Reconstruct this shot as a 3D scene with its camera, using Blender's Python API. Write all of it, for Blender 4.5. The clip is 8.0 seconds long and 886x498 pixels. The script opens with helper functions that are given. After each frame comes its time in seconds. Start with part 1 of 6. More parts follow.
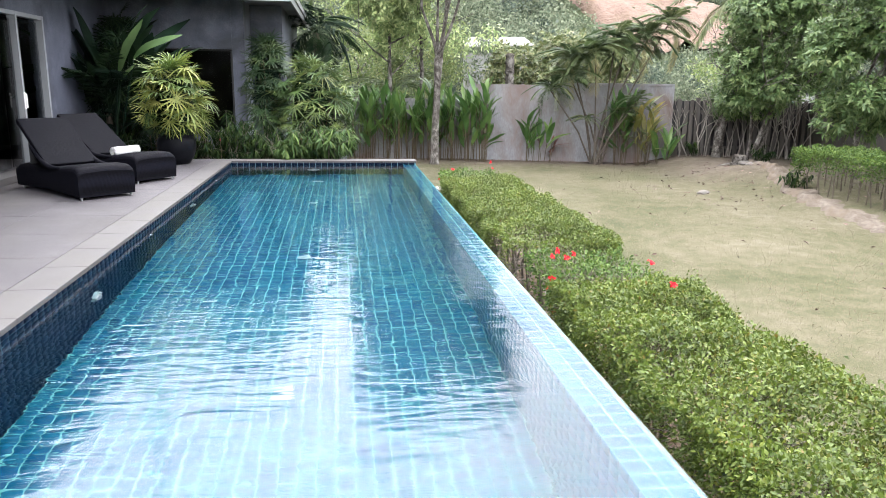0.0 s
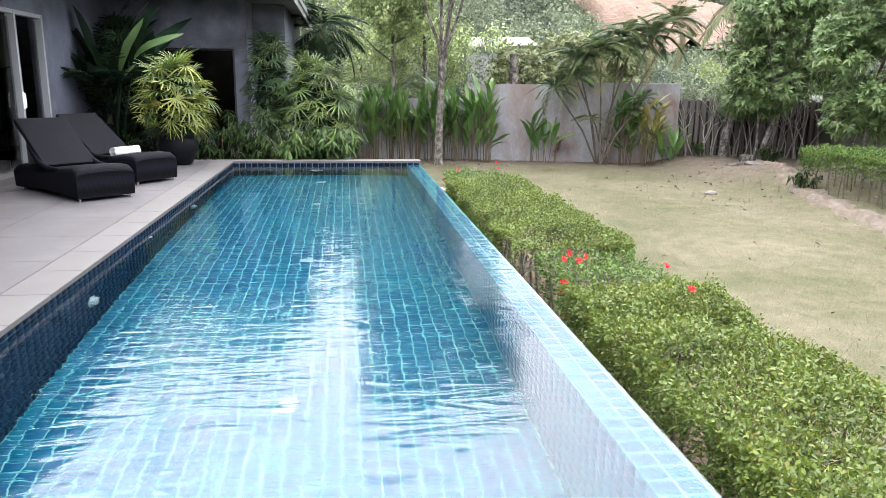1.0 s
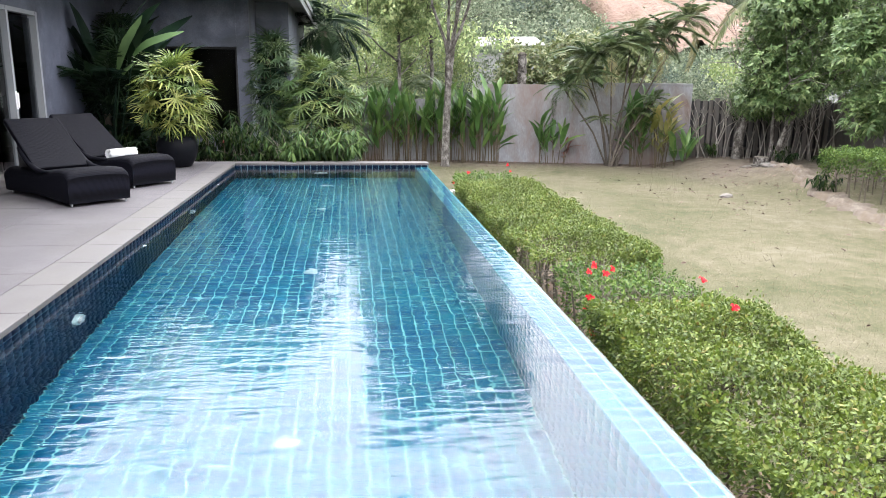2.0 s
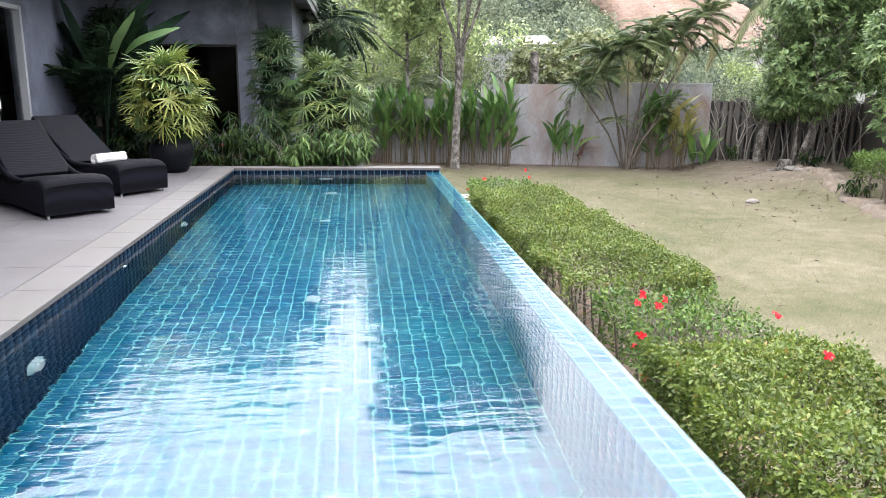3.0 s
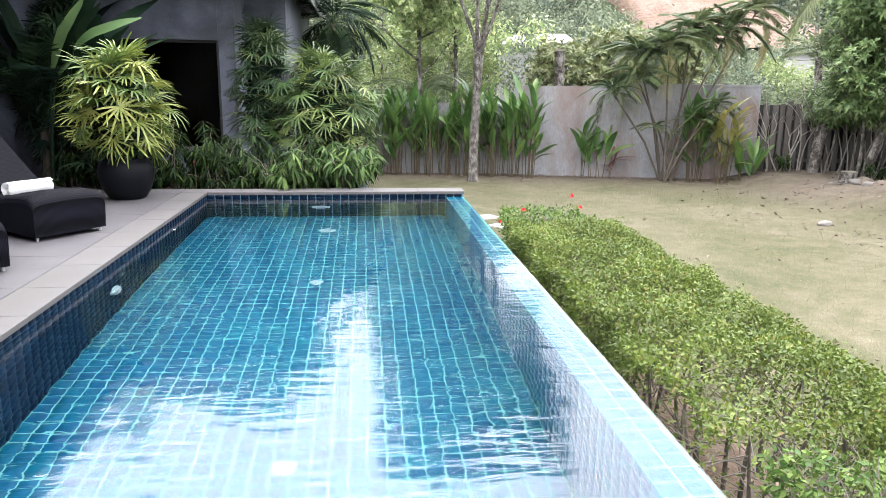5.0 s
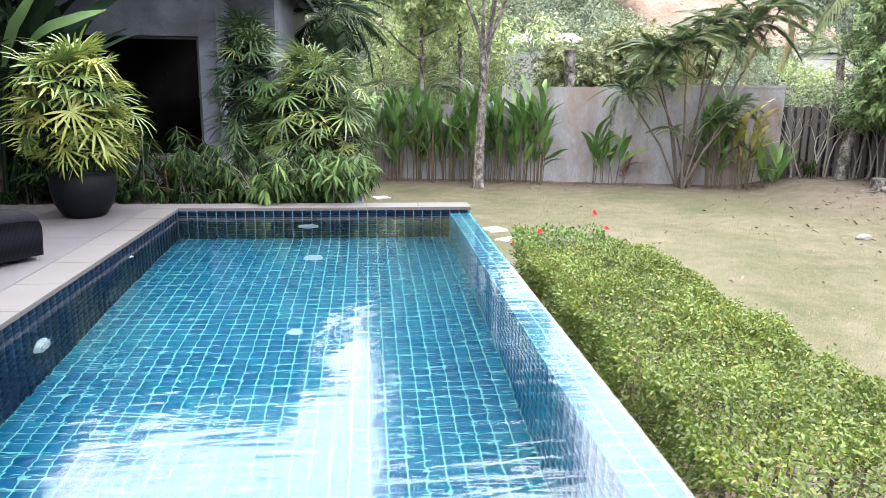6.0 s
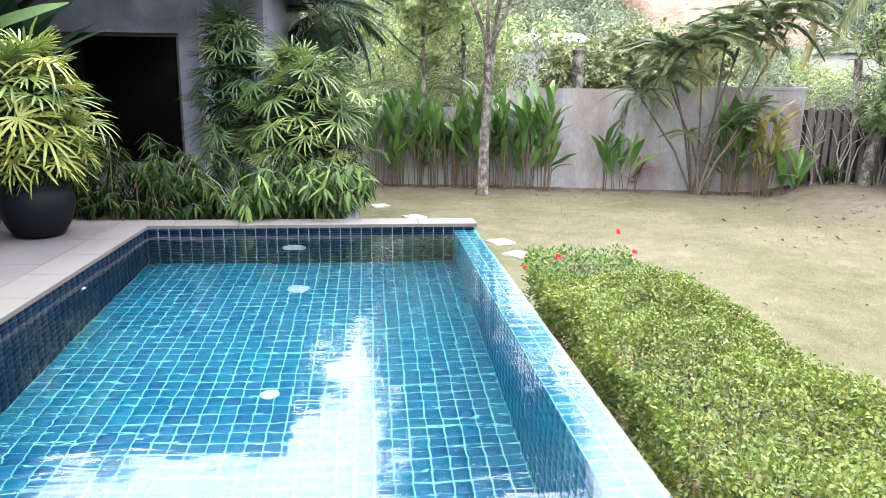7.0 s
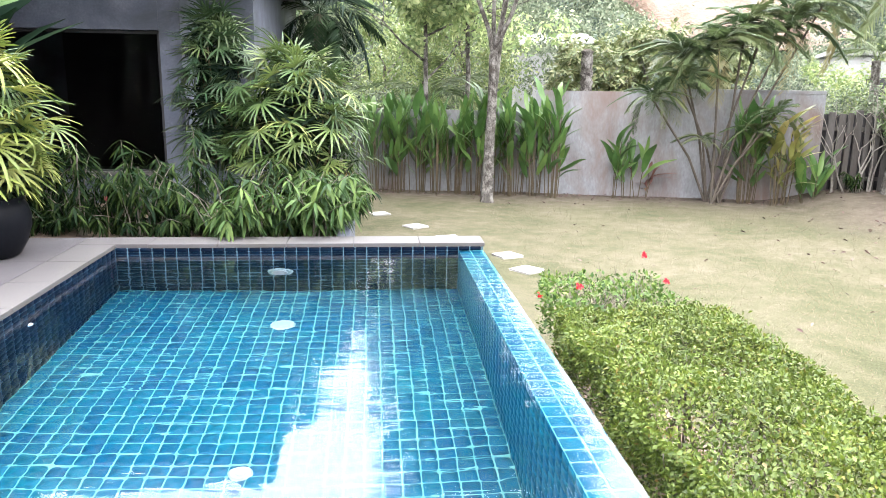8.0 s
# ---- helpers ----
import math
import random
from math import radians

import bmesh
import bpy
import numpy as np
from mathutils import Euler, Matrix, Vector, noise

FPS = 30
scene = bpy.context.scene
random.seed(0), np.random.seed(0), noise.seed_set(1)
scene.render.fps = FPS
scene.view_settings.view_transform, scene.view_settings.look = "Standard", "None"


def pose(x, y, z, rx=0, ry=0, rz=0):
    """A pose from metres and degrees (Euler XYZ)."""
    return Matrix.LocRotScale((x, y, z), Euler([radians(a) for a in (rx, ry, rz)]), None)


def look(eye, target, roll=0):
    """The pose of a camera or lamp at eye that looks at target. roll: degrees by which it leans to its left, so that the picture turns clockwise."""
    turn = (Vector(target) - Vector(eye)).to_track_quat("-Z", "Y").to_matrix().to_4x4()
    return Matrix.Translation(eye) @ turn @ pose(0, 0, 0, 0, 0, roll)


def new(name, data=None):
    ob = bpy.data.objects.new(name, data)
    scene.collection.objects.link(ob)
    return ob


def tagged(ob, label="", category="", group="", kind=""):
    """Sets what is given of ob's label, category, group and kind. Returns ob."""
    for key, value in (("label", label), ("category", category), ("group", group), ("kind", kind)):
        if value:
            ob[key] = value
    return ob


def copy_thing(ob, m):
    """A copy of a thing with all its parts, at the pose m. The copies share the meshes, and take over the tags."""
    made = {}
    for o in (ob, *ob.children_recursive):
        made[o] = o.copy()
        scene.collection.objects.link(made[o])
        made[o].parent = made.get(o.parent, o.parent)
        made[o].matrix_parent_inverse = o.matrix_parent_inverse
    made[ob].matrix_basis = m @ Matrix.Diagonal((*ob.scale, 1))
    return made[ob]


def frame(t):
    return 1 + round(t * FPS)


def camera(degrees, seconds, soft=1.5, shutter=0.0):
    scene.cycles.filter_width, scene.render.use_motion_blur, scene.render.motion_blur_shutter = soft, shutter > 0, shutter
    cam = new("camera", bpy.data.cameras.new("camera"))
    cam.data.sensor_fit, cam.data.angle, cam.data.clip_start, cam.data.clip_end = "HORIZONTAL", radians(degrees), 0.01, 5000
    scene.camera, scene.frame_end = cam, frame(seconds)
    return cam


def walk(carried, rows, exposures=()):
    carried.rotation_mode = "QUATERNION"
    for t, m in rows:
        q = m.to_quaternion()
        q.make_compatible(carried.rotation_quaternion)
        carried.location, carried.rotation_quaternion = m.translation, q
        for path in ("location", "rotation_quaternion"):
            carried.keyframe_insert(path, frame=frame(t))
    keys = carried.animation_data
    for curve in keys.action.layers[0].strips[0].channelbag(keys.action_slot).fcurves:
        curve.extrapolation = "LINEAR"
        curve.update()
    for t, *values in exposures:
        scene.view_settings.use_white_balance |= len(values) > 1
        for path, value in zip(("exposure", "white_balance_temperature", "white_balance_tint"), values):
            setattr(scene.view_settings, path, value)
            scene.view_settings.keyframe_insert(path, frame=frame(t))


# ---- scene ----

cam = camera(62.5, 8.0, soft=0.65)
PATH = [
    (0, (1.862, -12.653, 1.350), (2.130, -10.722, 0.902), 0.8),
    (0.5, (1.850, -12.571, 1.336), (2.116, -10.640, 0.889), 0.75),
    (1, (1.846, -12.463, 1.322), (2.107, -10.531, 0.876), 0.7),
    (1.5, (1.838, -12.284, 1.310), (2.094, -10.351, 0.865), 0.7),
    (3, (1.826, -11.221, 1.285), (2.059, -9.285, 0.841), 0.7),
    (3.5, (1.838, -10.720, 1.283), (2.064, -8.783, 0.839), 0.7),
    (4, (1.856, -10.173, 1.289), (2.075, -8.235, 0.846), 0.65),
    (4.5, (1.873, -9.574, 1.298), (2.087, -7.635, 0.855), 0.6),
    (5, (1.905, -8.955, 1.299), (2.114, -7.015, 0.858), 0.6),
    (6.5, (2.070, -7.383, 1.303), (2.266, -5.442, 0.865), 0.6),
    (7, (2.100, -6.960, 1.307), (2.294, -5.018, 0.871), 0.6),
    (7.5, (2.130, -6.572, 1.316), (2.321, -4.629, 0.882), 0.68),
    (8, (2.160, -6.200, 1.328), (2.349, -4.257, 0.894), 0.85),
]
BRIGHT = [(0, 2.15), (3.0, 2.15), (4.5, 2.22), (5.5, 2.38), (6.5, 2.53), (8, 2.74)]
walk(cam, [(t, look(eye, target, roll)) for t, eye, target, roll in PATH], BRIGHT)

# ---- light: hazy bright sky, soft sun high beyond the house ----
SUN_EL, SUN_AZ = 48.0, 4.0          # degrees; azimuth from +y towards +x
world = bpy.data.worlds.new("world")
scene.world = world
world.use_nodes = True
wn = world.node_tree.nodes
wn.clear()
sky = wn.new("ShaderNodeTexSky")
sky.sky_type = "NISHITA"
sky.sun_disc = False
sky.sun_elevation = radians(SUN_EL)
sky.sun_rotation = radians(SUN_AZ)
sky.air_density, sky.dust_density, sky.ozone_density = 1.2, 5.0, 1.0
haze = wn.new("ShaderNodeHueSaturation")
haze.inputs["Saturation"].default_value = 0.2
back = wn.new("ShaderNodeBackground")
back.inputs["Strength"].default_value = 0.15
wout = wn.new("ShaderNodeOutputWorld")
world.node_tree.links.new(sky.outputs["Color"], haze.inputs["Color"])
cloud = wn.new("ShaderNodeMix")      # even cloud cover over the clear sky
cloud.data_type = "RGBA"
cloud.inputs[0].default_value = 0.93
wgeo = wn.new("ShaderNodeTexCoord")  # cloud is brighter overhead than near the horizon
wsep = wn.new("ShaderNodeSeparateXYZ")
world.node_tree.links.new(wgeo.outputs["Generated"], wsep.inputs[0])
wramp = wn.new("ShaderNodeValToRGB")
wramp.color_ramp.elements[0].position, wramp.color_ramp.elements[0].color = 0.0, (5.9, 5.9, 6.2, 1)
wramp.color_ramp.elements[1].position, wramp.color_ramp.elements[1].color = 1.0, (18.0, 18.1, 18.8, 1)
for at, tone in ((0.33, (5.1, 5.1, 5.4, 1)), (0.42, (6.8, 6.8, 7.1, 1)), (0.53, (11.8, 11.8, 12.2, 1))):
    wmid = wramp.color_ramp.elements.new(at)
    wmid.color = tone
world.node_tree.links.new(wsep.outputs["Z"], wramp.inputs[0])
world.node_tree.links.new(wramp.outputs["Color"], cloud.inputs[7])
world.node_tree.links.new(haze.outputs["Color"], cloud.inputs[6])
world.node_tree.links.new(cloud.outputs[2], back.inputs["Color"])
world.node_tree.links.new(back.outputs["Background"], wout.inputs["Surface"])

sun_data = bpy.data.lights.new("sun", "SUN")
sun_data.energy, sun_data.angle, sun_data.color = 0.3, radians(60), (1.0, 0.98, 0.95)
sun = new("sun", sun_data)
sa, se = radians(SUN_AZ), radians(SUN_EL)
sun_way = Vector((math.sin(sa) * math.cos(se), math.cos(sa) * math.cos(se), math.sin(se)))
sun.matrix_world = look(sun_way * 60, (0, 0, 0))

R = np.random.RandomState(7)


# ---- materials ----
def mat_base(name, rough=0.6, metallic=0.0, spec=0.5):
    m = bpy.data.materials.new(name)
    m.use_nodes = True
    p = m.node_tree.nodes["Principled BSDF"]
    p.inputs["Roughness"].default_value = rough
    p.inputs["Metallic"].default_value = metallic
    p.inputs["Specular IOR Level"].default_value = spec
    return m, m.node_tree.nodes, m.node_tree.links, p


def ramp_of(nodes, stops):
    r = nodes.new("ShaderNodeValToRGB")
    el = r.color_ramp.elements
    while len(el) < len(stops):
        el.new(0.5)
    for e, (at, c) in zip(el, stops):
        e.position, e.color = at, (*c, 1)
    return r


def noise_of(nodes, links, scale, detail=4, rough=0.55, stretch=(1, 1, 1), distort=0.0):
    g = nodes.new("ShaderNodeNewGeometry")
    mp = nodes.new("ShaderNodeMapping")
    mp.inputs["Scale"].default_value = stretch
    n = nodes.new("ShaderNodeTexNoise")
    n.inputs["Scale"].default_value = scale
    n.inputs["Detail"].default_value = detail
    n.inputs["Roughness"].default_value = rough
    n.inputs["Distortion"].default_value = distort
    links.new(g.outputs["Position"], mp.inputs["Vector"])
    links.new(mp.outputs["Vector"], n.inputs["Vector"])
    return n


def mixed(nodes, links, a, b, fac, kind="MIX"):
    """Colour mix; a, b, fac are sockets or values."""
    m = nodes.new("ShaderNodeMix")
    m.data_type, m.blend_type = "RGBA", kind
    for sock, v in ((m.inputs[0], fac), (m.inputs[6], a), (m.inputs[7], b)):
        if isinstance(v, bpy.types.NodeSocket):
            links.new(v, sock)
        else:
            sock.default_value = (*v, 1) if isinstance(v, tuple) else v
    return m.outputs[2]


def bumped(nodes, links, p, height, strength, distance):
    b = nodes.new("ShaderNodeBump")
    b.inputs["Strength"].default_value = strength
    b.inputs["Distance"].default_value = distance
    links.new(height, b.inputs["Height"])
    links.new(b.outputs["Normal"], p.inputs["Normal"])
    return b


def surface(name, stops, scale=6, fine=60, rough=0.7, bump=0.3, depth=0.004, stain=None, stain_scale=1.2, spec=0.4, stretch=(1, 1, 1)):
    """Mottled solid: a coarse and a fine noise, an optional stain colour, fine relief."""
    m, n, l, p = mat_base(name, rough, 0, spec)
    big = noise_of(n, l, scale, 5, 0.6, stretch)
    small = noise_of(n, l, fine, 3, 0.6, stretch)
    r = ramp_of(n, stops)
    mx = mixed(n, l, big.outputs["Fac"], small.outputs["Fac"], 0.35)
    l.new(mx, r.inputs["Fac"])
    colour = r.outputs["Color"]
    if stain:
        sn = noise_of(n, l, stain_scale, 6, 0.65, stretch, 0.4)
        sr = ramp_of(n, [(0.48, (0, 0, 0)), (0.68, (1, 1, 1))])
        l.new(sn.outputs["Fac"], sr.inputs["Fac"])
        colour = mixed(n, l, colour, stain, sr.outputs["Color"])
    l.new(colour, p.inputs["Base Color"])
    bumped(n, l, p, small.outputs["Fac"], bump, depth)
    return m


def leaf_mat(name, stops, rough=0.42, through_light=0.3, island=True, spec=0.45):
    """Leaf: colour varies from leaf to leaf, some light passes through."""
    m, n, l, p = mat_base(name, rough, 0, spec)
    r = ramp_of(n, [(at, (0.63 * c[0], 0.6 * c[1], 0.95 * c[2] + 0.005)) for at, c in stops])
    if island:
        g = n.new("ShaderNodeNewGeometry")
        l.new(g.outputs["Random Per Island"], r.inputs["Fac"])
    else:
        g = n.new("ShaderNodeObjectInfo")
        ns = noise_of(n, l, 5, 2)
        l.new(mixed(n, l, g.outputs["Random"], ns.outputs["Fac"], 0.4), r.inputs["Fac"])
    big = noise_of(n, l, 1.6, 3)
    br = ramp_of(n, [(0.3, (0.72, 0.74, 0.7)), (0.7, (1.15, 1.12, 1.0))])
    l.new(big.outputs["Fac"], br.inputs["Fac"])
    colour = mixed(n, l, r.outputs["Color"], br.outputs["Color"], 1.0, "MULTIPLY")
    l.new(colour, p.inputs["Base Color"])
    tr = n.new("ShaderNodeBsdfTranslucent")
    l.new(colour, tr.inputs["Color"])
    mx = n.new("ShaderNodeMixShader")
    mx.inputs[0].default_value = through_light
    l.new(p.outputs[0], mx.inputs[1])
    l.new(tr.outputs[0], mx.inputs[2])
    l.new(mx.outputs[0], n["Material Output"].inputs["Surface"])
    return m


def tile_material(name, stops, rough=0.45):
    """Glazed tile: each tile and each island its own blue, cloudy glaze."""
    m, n, l, p = mat_base(name, rough, 0, 0.1)
    g = n.new("ShaderNodeNewGeometry")
    o = n.new("ShaderNodeObjectInfo")
    add = n.new("ShaderNodeMath")
    add.operation = "ADD"
    l.new(g.outputs["Random Per Island"], add.inputs[0])
    l.new(o.outputs["Random"], add.inputs[1])
    fr = n.new("ShaderNodeMath")
    fr.operation = "FRACT"
    l.new(add.outputs[0], fr.inputs[0])
    cloud = noise_of(n, l, 0.9, 3)
    r = ramp_of(n, stops)
    l.new(mixed(n, l, fr.outputs[0], cloud.outputs["Fac"], 0.72), r.inputs["Fac"])
    glaze = noise_of(n, l, 28, 3)
    gr = ramp_of(n, [(0.3, (0.8, 0.82, 0.85)), (0.75, (1.15, 1.12, 1.1))])
    l.new(glaze.outputs["Fac"], gr.inputs["Fac"])
    l.new(mixed(n, l, r.outputs["Color"], gr.outputs["Color"], 1.0, "MULTIPLY"), p.inputs["Base Color"])
    bumped(n, l, p, glaze.outputs["Fac"], 0.1, 0.001)
    return m


M_TILE = tile_material("glazed_blue_tile", [(0.25, (0.0010, 0.0410, 0.0987)), (0.5, (0.0010, 0.0601, 0.1156)), (0.75, (0.0010, 0.0819, 0.1256))])
# the pool tile again, darkened to hold the shade on the walls
M_WALLTILE = tile_material("shade_darkened_wall_tile", [(0.2, (0.0010, 0.0036, 0.0121)), (0.5, (0.0010, 0.0063, 0.0188)), (0.8, (0.0020, 0.0108, 0.0243))])
M_GROUT = surface("pool_grout", [(0.3, (0.0608, 0.2095, 0.2095)), (0.7, (0.0973, 0.2647, 0.2592))], 5, 60, 0.7, 0.2, 0.002)
# wall grout, darkened for the same shade
M_DARKGROUT = surface("shade_dulled_wall_grout", [(0.3, (0.0540, 0.1050, 0.1350)), (0.7, (0.0840, 0.1470, 0.1800))], 5, 60, 0.75, 0.2, 0.002)
M_COPING = surface("pale_coping_stone", [(0.28, (0.0482, 0.0443, 0.0456)), (0.72, (0.0791, 0.0739, 0.0763))], 1.9, 90, 0.62, 0.35, 0.003, (0.06, 0.056, 0.052), 1.3)
M_DECK = surface("grey_washed_deck", [(0.25, (0.0387, 0.0355, 0.0397)), (0.5, (0.0634, 0.0590, 0.0648)), (0.75, (0.0968, 0.0908, 0.0980))], 1.7, 150, 0.62, 0.7, 0.004, (0.055, 0.051, 0.05), 0.6, 0.25)
M_CONCRETE = surface("polished_grey_concrete", [(0.3, (0.0536, 0.0619, 0.0883)), (0.5, (0.0900, 0.0990, 0.1325)), (0.7, (0.1511, 0.1634, 0.2130))], 1.8, 40, 0.55, 0.25, 0.004, (0.03, 0.034, 0.045), 0.8)
M_GARDENWALL = surface("weathered_cement_render", [(0.25, (0.11, 0.108, 0.114)), (0.5, (0.215, 0.217, 0.23)), (0.75, (0.33, 0.335, 0.355))], 1.1, 24, 0.85, 0.4, 0.006, (0.16, 0.118, 0.104), 0.9, 0.2, (1, 1, 0.4))
M_FENCE = surface("grey_weathered_board", [(0.3, (0.0592, 0.05476, 0.0518)), (0.7, (0.1258, 0.1169, 0.111))], 3, 60, 0.85, 0.5, 0.006, (0.074, 0.0629, 0.0555), 2.0, 0.2, (0.74, 0.74, 0.111))
M_SOIL = surface("brown_soil", [(0.3, (0.0666, 0.0444, 0.0333)), (0.7, (0.1776, 0.1295, 0.0999))], 4, 45, 0.95, 1.0, 0.02, (0.222, 0.1776, 0.1406), 2.5, 0.1)
M_BANK = surface("pale_crumbling_soil", [(0.3, (0.0750, 0.0585, 0.0465)), (0.55, (0.1425, 0.1200, 0.1013)), (0.75, (0.2250, 0.1988, 0.1725))], 5, 50, 0.95, 1.0, 0.02, (0.12, 0.095, 0.07), 2.2, 0.1)
M_EARTH = surface("pink_bare_earth", [(0.3, (0.105, 0.07, 0.055)), (0.7, (0.19, 0.138, 0.115))], 0.25, 2.2, 0.95, 0.8, 0.4, (0.09, 0.07, 0.042), 0.12, 0.1)
M_BARK = surface("grey_bark", [(0.4, (0.03, 0.026, 0.023)), (0.48, (0.085, 0.077, 0.07)), (0.56, (0.19, 0.178, 0.165)), (0.66, (0.27, 0.258, 0.24))], 8, 45, 0.9, 1.0, 0.03, (0.05, 0.042, 0.036), 9.0, 0.15, (1, 1, 0.65))
M_DARKBARK = surface("dark_bark", [(0.3, (0.0444, 0.037, 0.0296)), (0.7, (0.1258, 0.1073, 0.0888))], 6, 40, 0.95, 0.9, 0.02, None, 1, 0.15, (0.74, 0.74, 0.296))
M_TWIG = surface("dry_twig", [(0.3, (0.074, 0.0629, 0.0518)), (0.7, (0.1776, 0.1554, 0.1332))], 9, 60, 0.9, 0.4, 0.004)
M_SAPLING = surface("pale_bare_stem", [(0.3, (0.13, 0.115, 0.1)), (0.7, (0.29, 0.27, 0.245))], 9, 60, 0.9, 0.4, 0.004)
M_STALK = surface("plant_stalk", [(0.3, (0.0444, 0.037, 0.0185)), (0.7, (0.0962, 0.0666, 0.037))], 8, 60, 0.7, 0.3, 0.004)
M_FASCIA = surface("grey_painted_fascia", [(0.3, (0.1628, 0.1739, 0.185)), (0.7, (0.222, 0.2331, 0.2442))], 2, 60, 0.5, 0.15, 0.002)
M_ROOF = surface("dark_roof_shingle", [(0.3, (0.0444, 0.04588, 0.04884)), (0.7, (0.0888, 0.0888, 0.0925))], 4, 60, 0.8, 0.5, 0.01)
M_ALU = surface("grey_powder_coated_aluminium", [(0.3, (0.2, 0.21, 0.225)), (0.7, (0.26, 0.27, 0.285))], 2, 80, 0.4, 0.05, 0.001)
M_FITTING = surface("aged_pool_fitting", [(0.3, (0.1488, 0.2046, 0.2170)), (0.7, (0.2108, 0.2666, 0.2790))], 9, 80, 0.45, 0.1, 0.001)
M_WHITE = surface("white_plastic", [(0.3, (0.74, 0.75, 0.75)), (0.7, (0.84, 0.84, 0.84))], 5, 80, 0.35, 0.05, 0.001)
M_STEP = surface("pale_stepping_stone", [(0.3, (0.222, 0.2146, 0.2072)), (0.7, (0.3108, 0.3034, 0.2886))], 5, 60, 0.8, 0.4, 0.004, (0.333, 0.3182, 0.2812), 3)
# near-black put in for unlit rooms and gap shade; also dark metal
M_DARKROOM = surface("shade_black_and_dark_metal", [(0.3, (0.02, 0.02, 0.022)), (0.7, (0.035, 0.033, 0.035))], 1, 20, 0.8, 0.1, 0.002)
M_POT = surface("black_glazed_pot", [(0.3, (0.003, 0.0033, 0.0045)), (0.7, (0.007, 0.0075, 0.01))], 4, 40, 0.45, 0.25, 0.003, None, 1, 0.06)
M_TOWEL = surface("white_towel", [(0.3, (0.72, 0.72, 0.73)), (0.7, (0.86, 0.86, 0.86))], 8, 220, 0.95, 0.7, 0.004)
M_STONE = surface("garden_rock", [(0.3, (0.0962, 0.0851, 0.0777)), (0.7, (0.1665, 0.1517, 0.1406))], 4, 40, 0.9, 0.7, 0.01)
M_BUILDING = surface("white_house_paint", [(0.3, (0.222, 0.222, 0.222)), (0.7, (0.296, 0.296, 0.296))], 0.6, 10, 0.7, 0.1, 0.01)
M_PETAL = leaf_mat("red_hibiscus_petal", [(0.2, (0.62, 0.008, 0.012)), (0.8, (0.9, 0.03, 0.03))], 0.6, 0.15, True, 0.1)

L_HEDGE = leaf_mat("hedge_leaf", [(0.0, (0.0700, 0.1200, 0.0122)), (0.4, (0.1214, 0.1889, 0.0160)), (0.85, (0.1718, 0.2442, 0.0207)), (0.97, (0.2148, 0.2407, 0.0271)), (1.0, (0.2148, 0.1501, 0.0218))], 0.42, 0.3, True, 0.32)
L_HEDGE2 = leaf_mat("hibiscus_leaf", [(0.0, (0.0533, 0.1210, 0.0174)), (0.5, (0.1145, 0.2100, 0.0248)), (1.0, (0.2010, 0.2990, 0.0428))], 0.5, 0.3, True, 0.2)
L_RHAPIS = leaf_mat("lady_palm_leaf", [(0.15, (0.0512, 0.1089, 0.0170)), (0.45, (0.1432, 0.2281, 0.0298)), (0.7, (0.2763, 0.3421, 0.0478)), (0.9, (0.4605, 0.4666, 0.0958))], 0.42, 0.22, False, 0.32)
L_RHAPIS2 = leaf_mat("green_lady_palm_leaf", [(0.15, (0.0336, 0.0840, 0.0176)), (0.45, (0.0912, 0.1680, 0.0286)), (0.7, (0.2052, 0.2912, 0.0495)), (0.9, (0.4788, 0.4816, 0.1320))], 0.42, 0.22, False, 0.34)
# dark leaf colours that also hold shade by the walls and inside clumps
L_RHAPIS3 = leaf_mat("shade_coloured_lady_palm_leaf", [(0.15, (0.0217, 0.0607, 0.0168)), (0.5, (0.0580, 0.1215, 0.0280)), (0.8, (0.1450, 0.2160, 0.0490)), (0.95, (0.4350, 0.4455, 0.1400))], 0.42, 0.2, False, 0.32)
L_DARK = leaf_mat("shade_and_dark_leaf", [(0.15, (0.008, 0.022, 0.006)), (0.5, (0.017, 0.038, 0.009)), (0.9, (0.042, 0.078, 0.016))], 0.55, 0.2, False, 0.08)
L_HELI = leaf_mat("heliconia_leaf", [(0.15, (0.0616, 0.1568, 0.0238)), (0.5, (0.1174, 0.2587, 0.0406)), (0.9, (0.2337, 0.3808, 0.0673))], 0.38, 0.3, False)
L_PALM = leaf_mat("palm_frond_leaf", [(0.15, (0.0519, 0.0968, 0.0238)), (0.5, (0.1122, 0.1742, 0.0425)), (0.9, (0.2618, 0.3098, 0.0935))], 0.45, 0.28, False, 0.3)
L_SHRUB = leaf_mat("shrub_leaf", [(0.0, (0.0101, 0.0264, 0.0045)), (0.5, (0.0245, 0.0528, 0.0067)), (1.0, (0.0648, 0.1073, 0.0146))], 0.6, 0.3, True, 0.06)
L_TREE = leaf_mat("glossy_tree_leaf", [(0.0, (0.0688, 0.1392, 0.0275)), (0.5, (0.1537, 0.2652, 0.0572)), (1.0, (0.3187, 0.4404, 0.1199))], 0.42, 0.32, True, 0.25)
L_SPARSE = leaf_mat("small_tree_leaf", [(0.0, (0.1430, 0.2277, 0.0460)), (0.5, (0.2431, 0.3487, 0.0720)), (1.0, (0.4290, 0.5005, 0.1430))], 0.45, 0.35)
L_FAR1 = leaf_mat("light_wood_leaf", [(0.0, (0.1171, 0.1606, 0.0712)), (0.5, (0.2064, 0.2658, 0.1146)), (1.0, (0.3410, 0.3880, 0.1904))], 0.85, 0.25, True, 0.04)
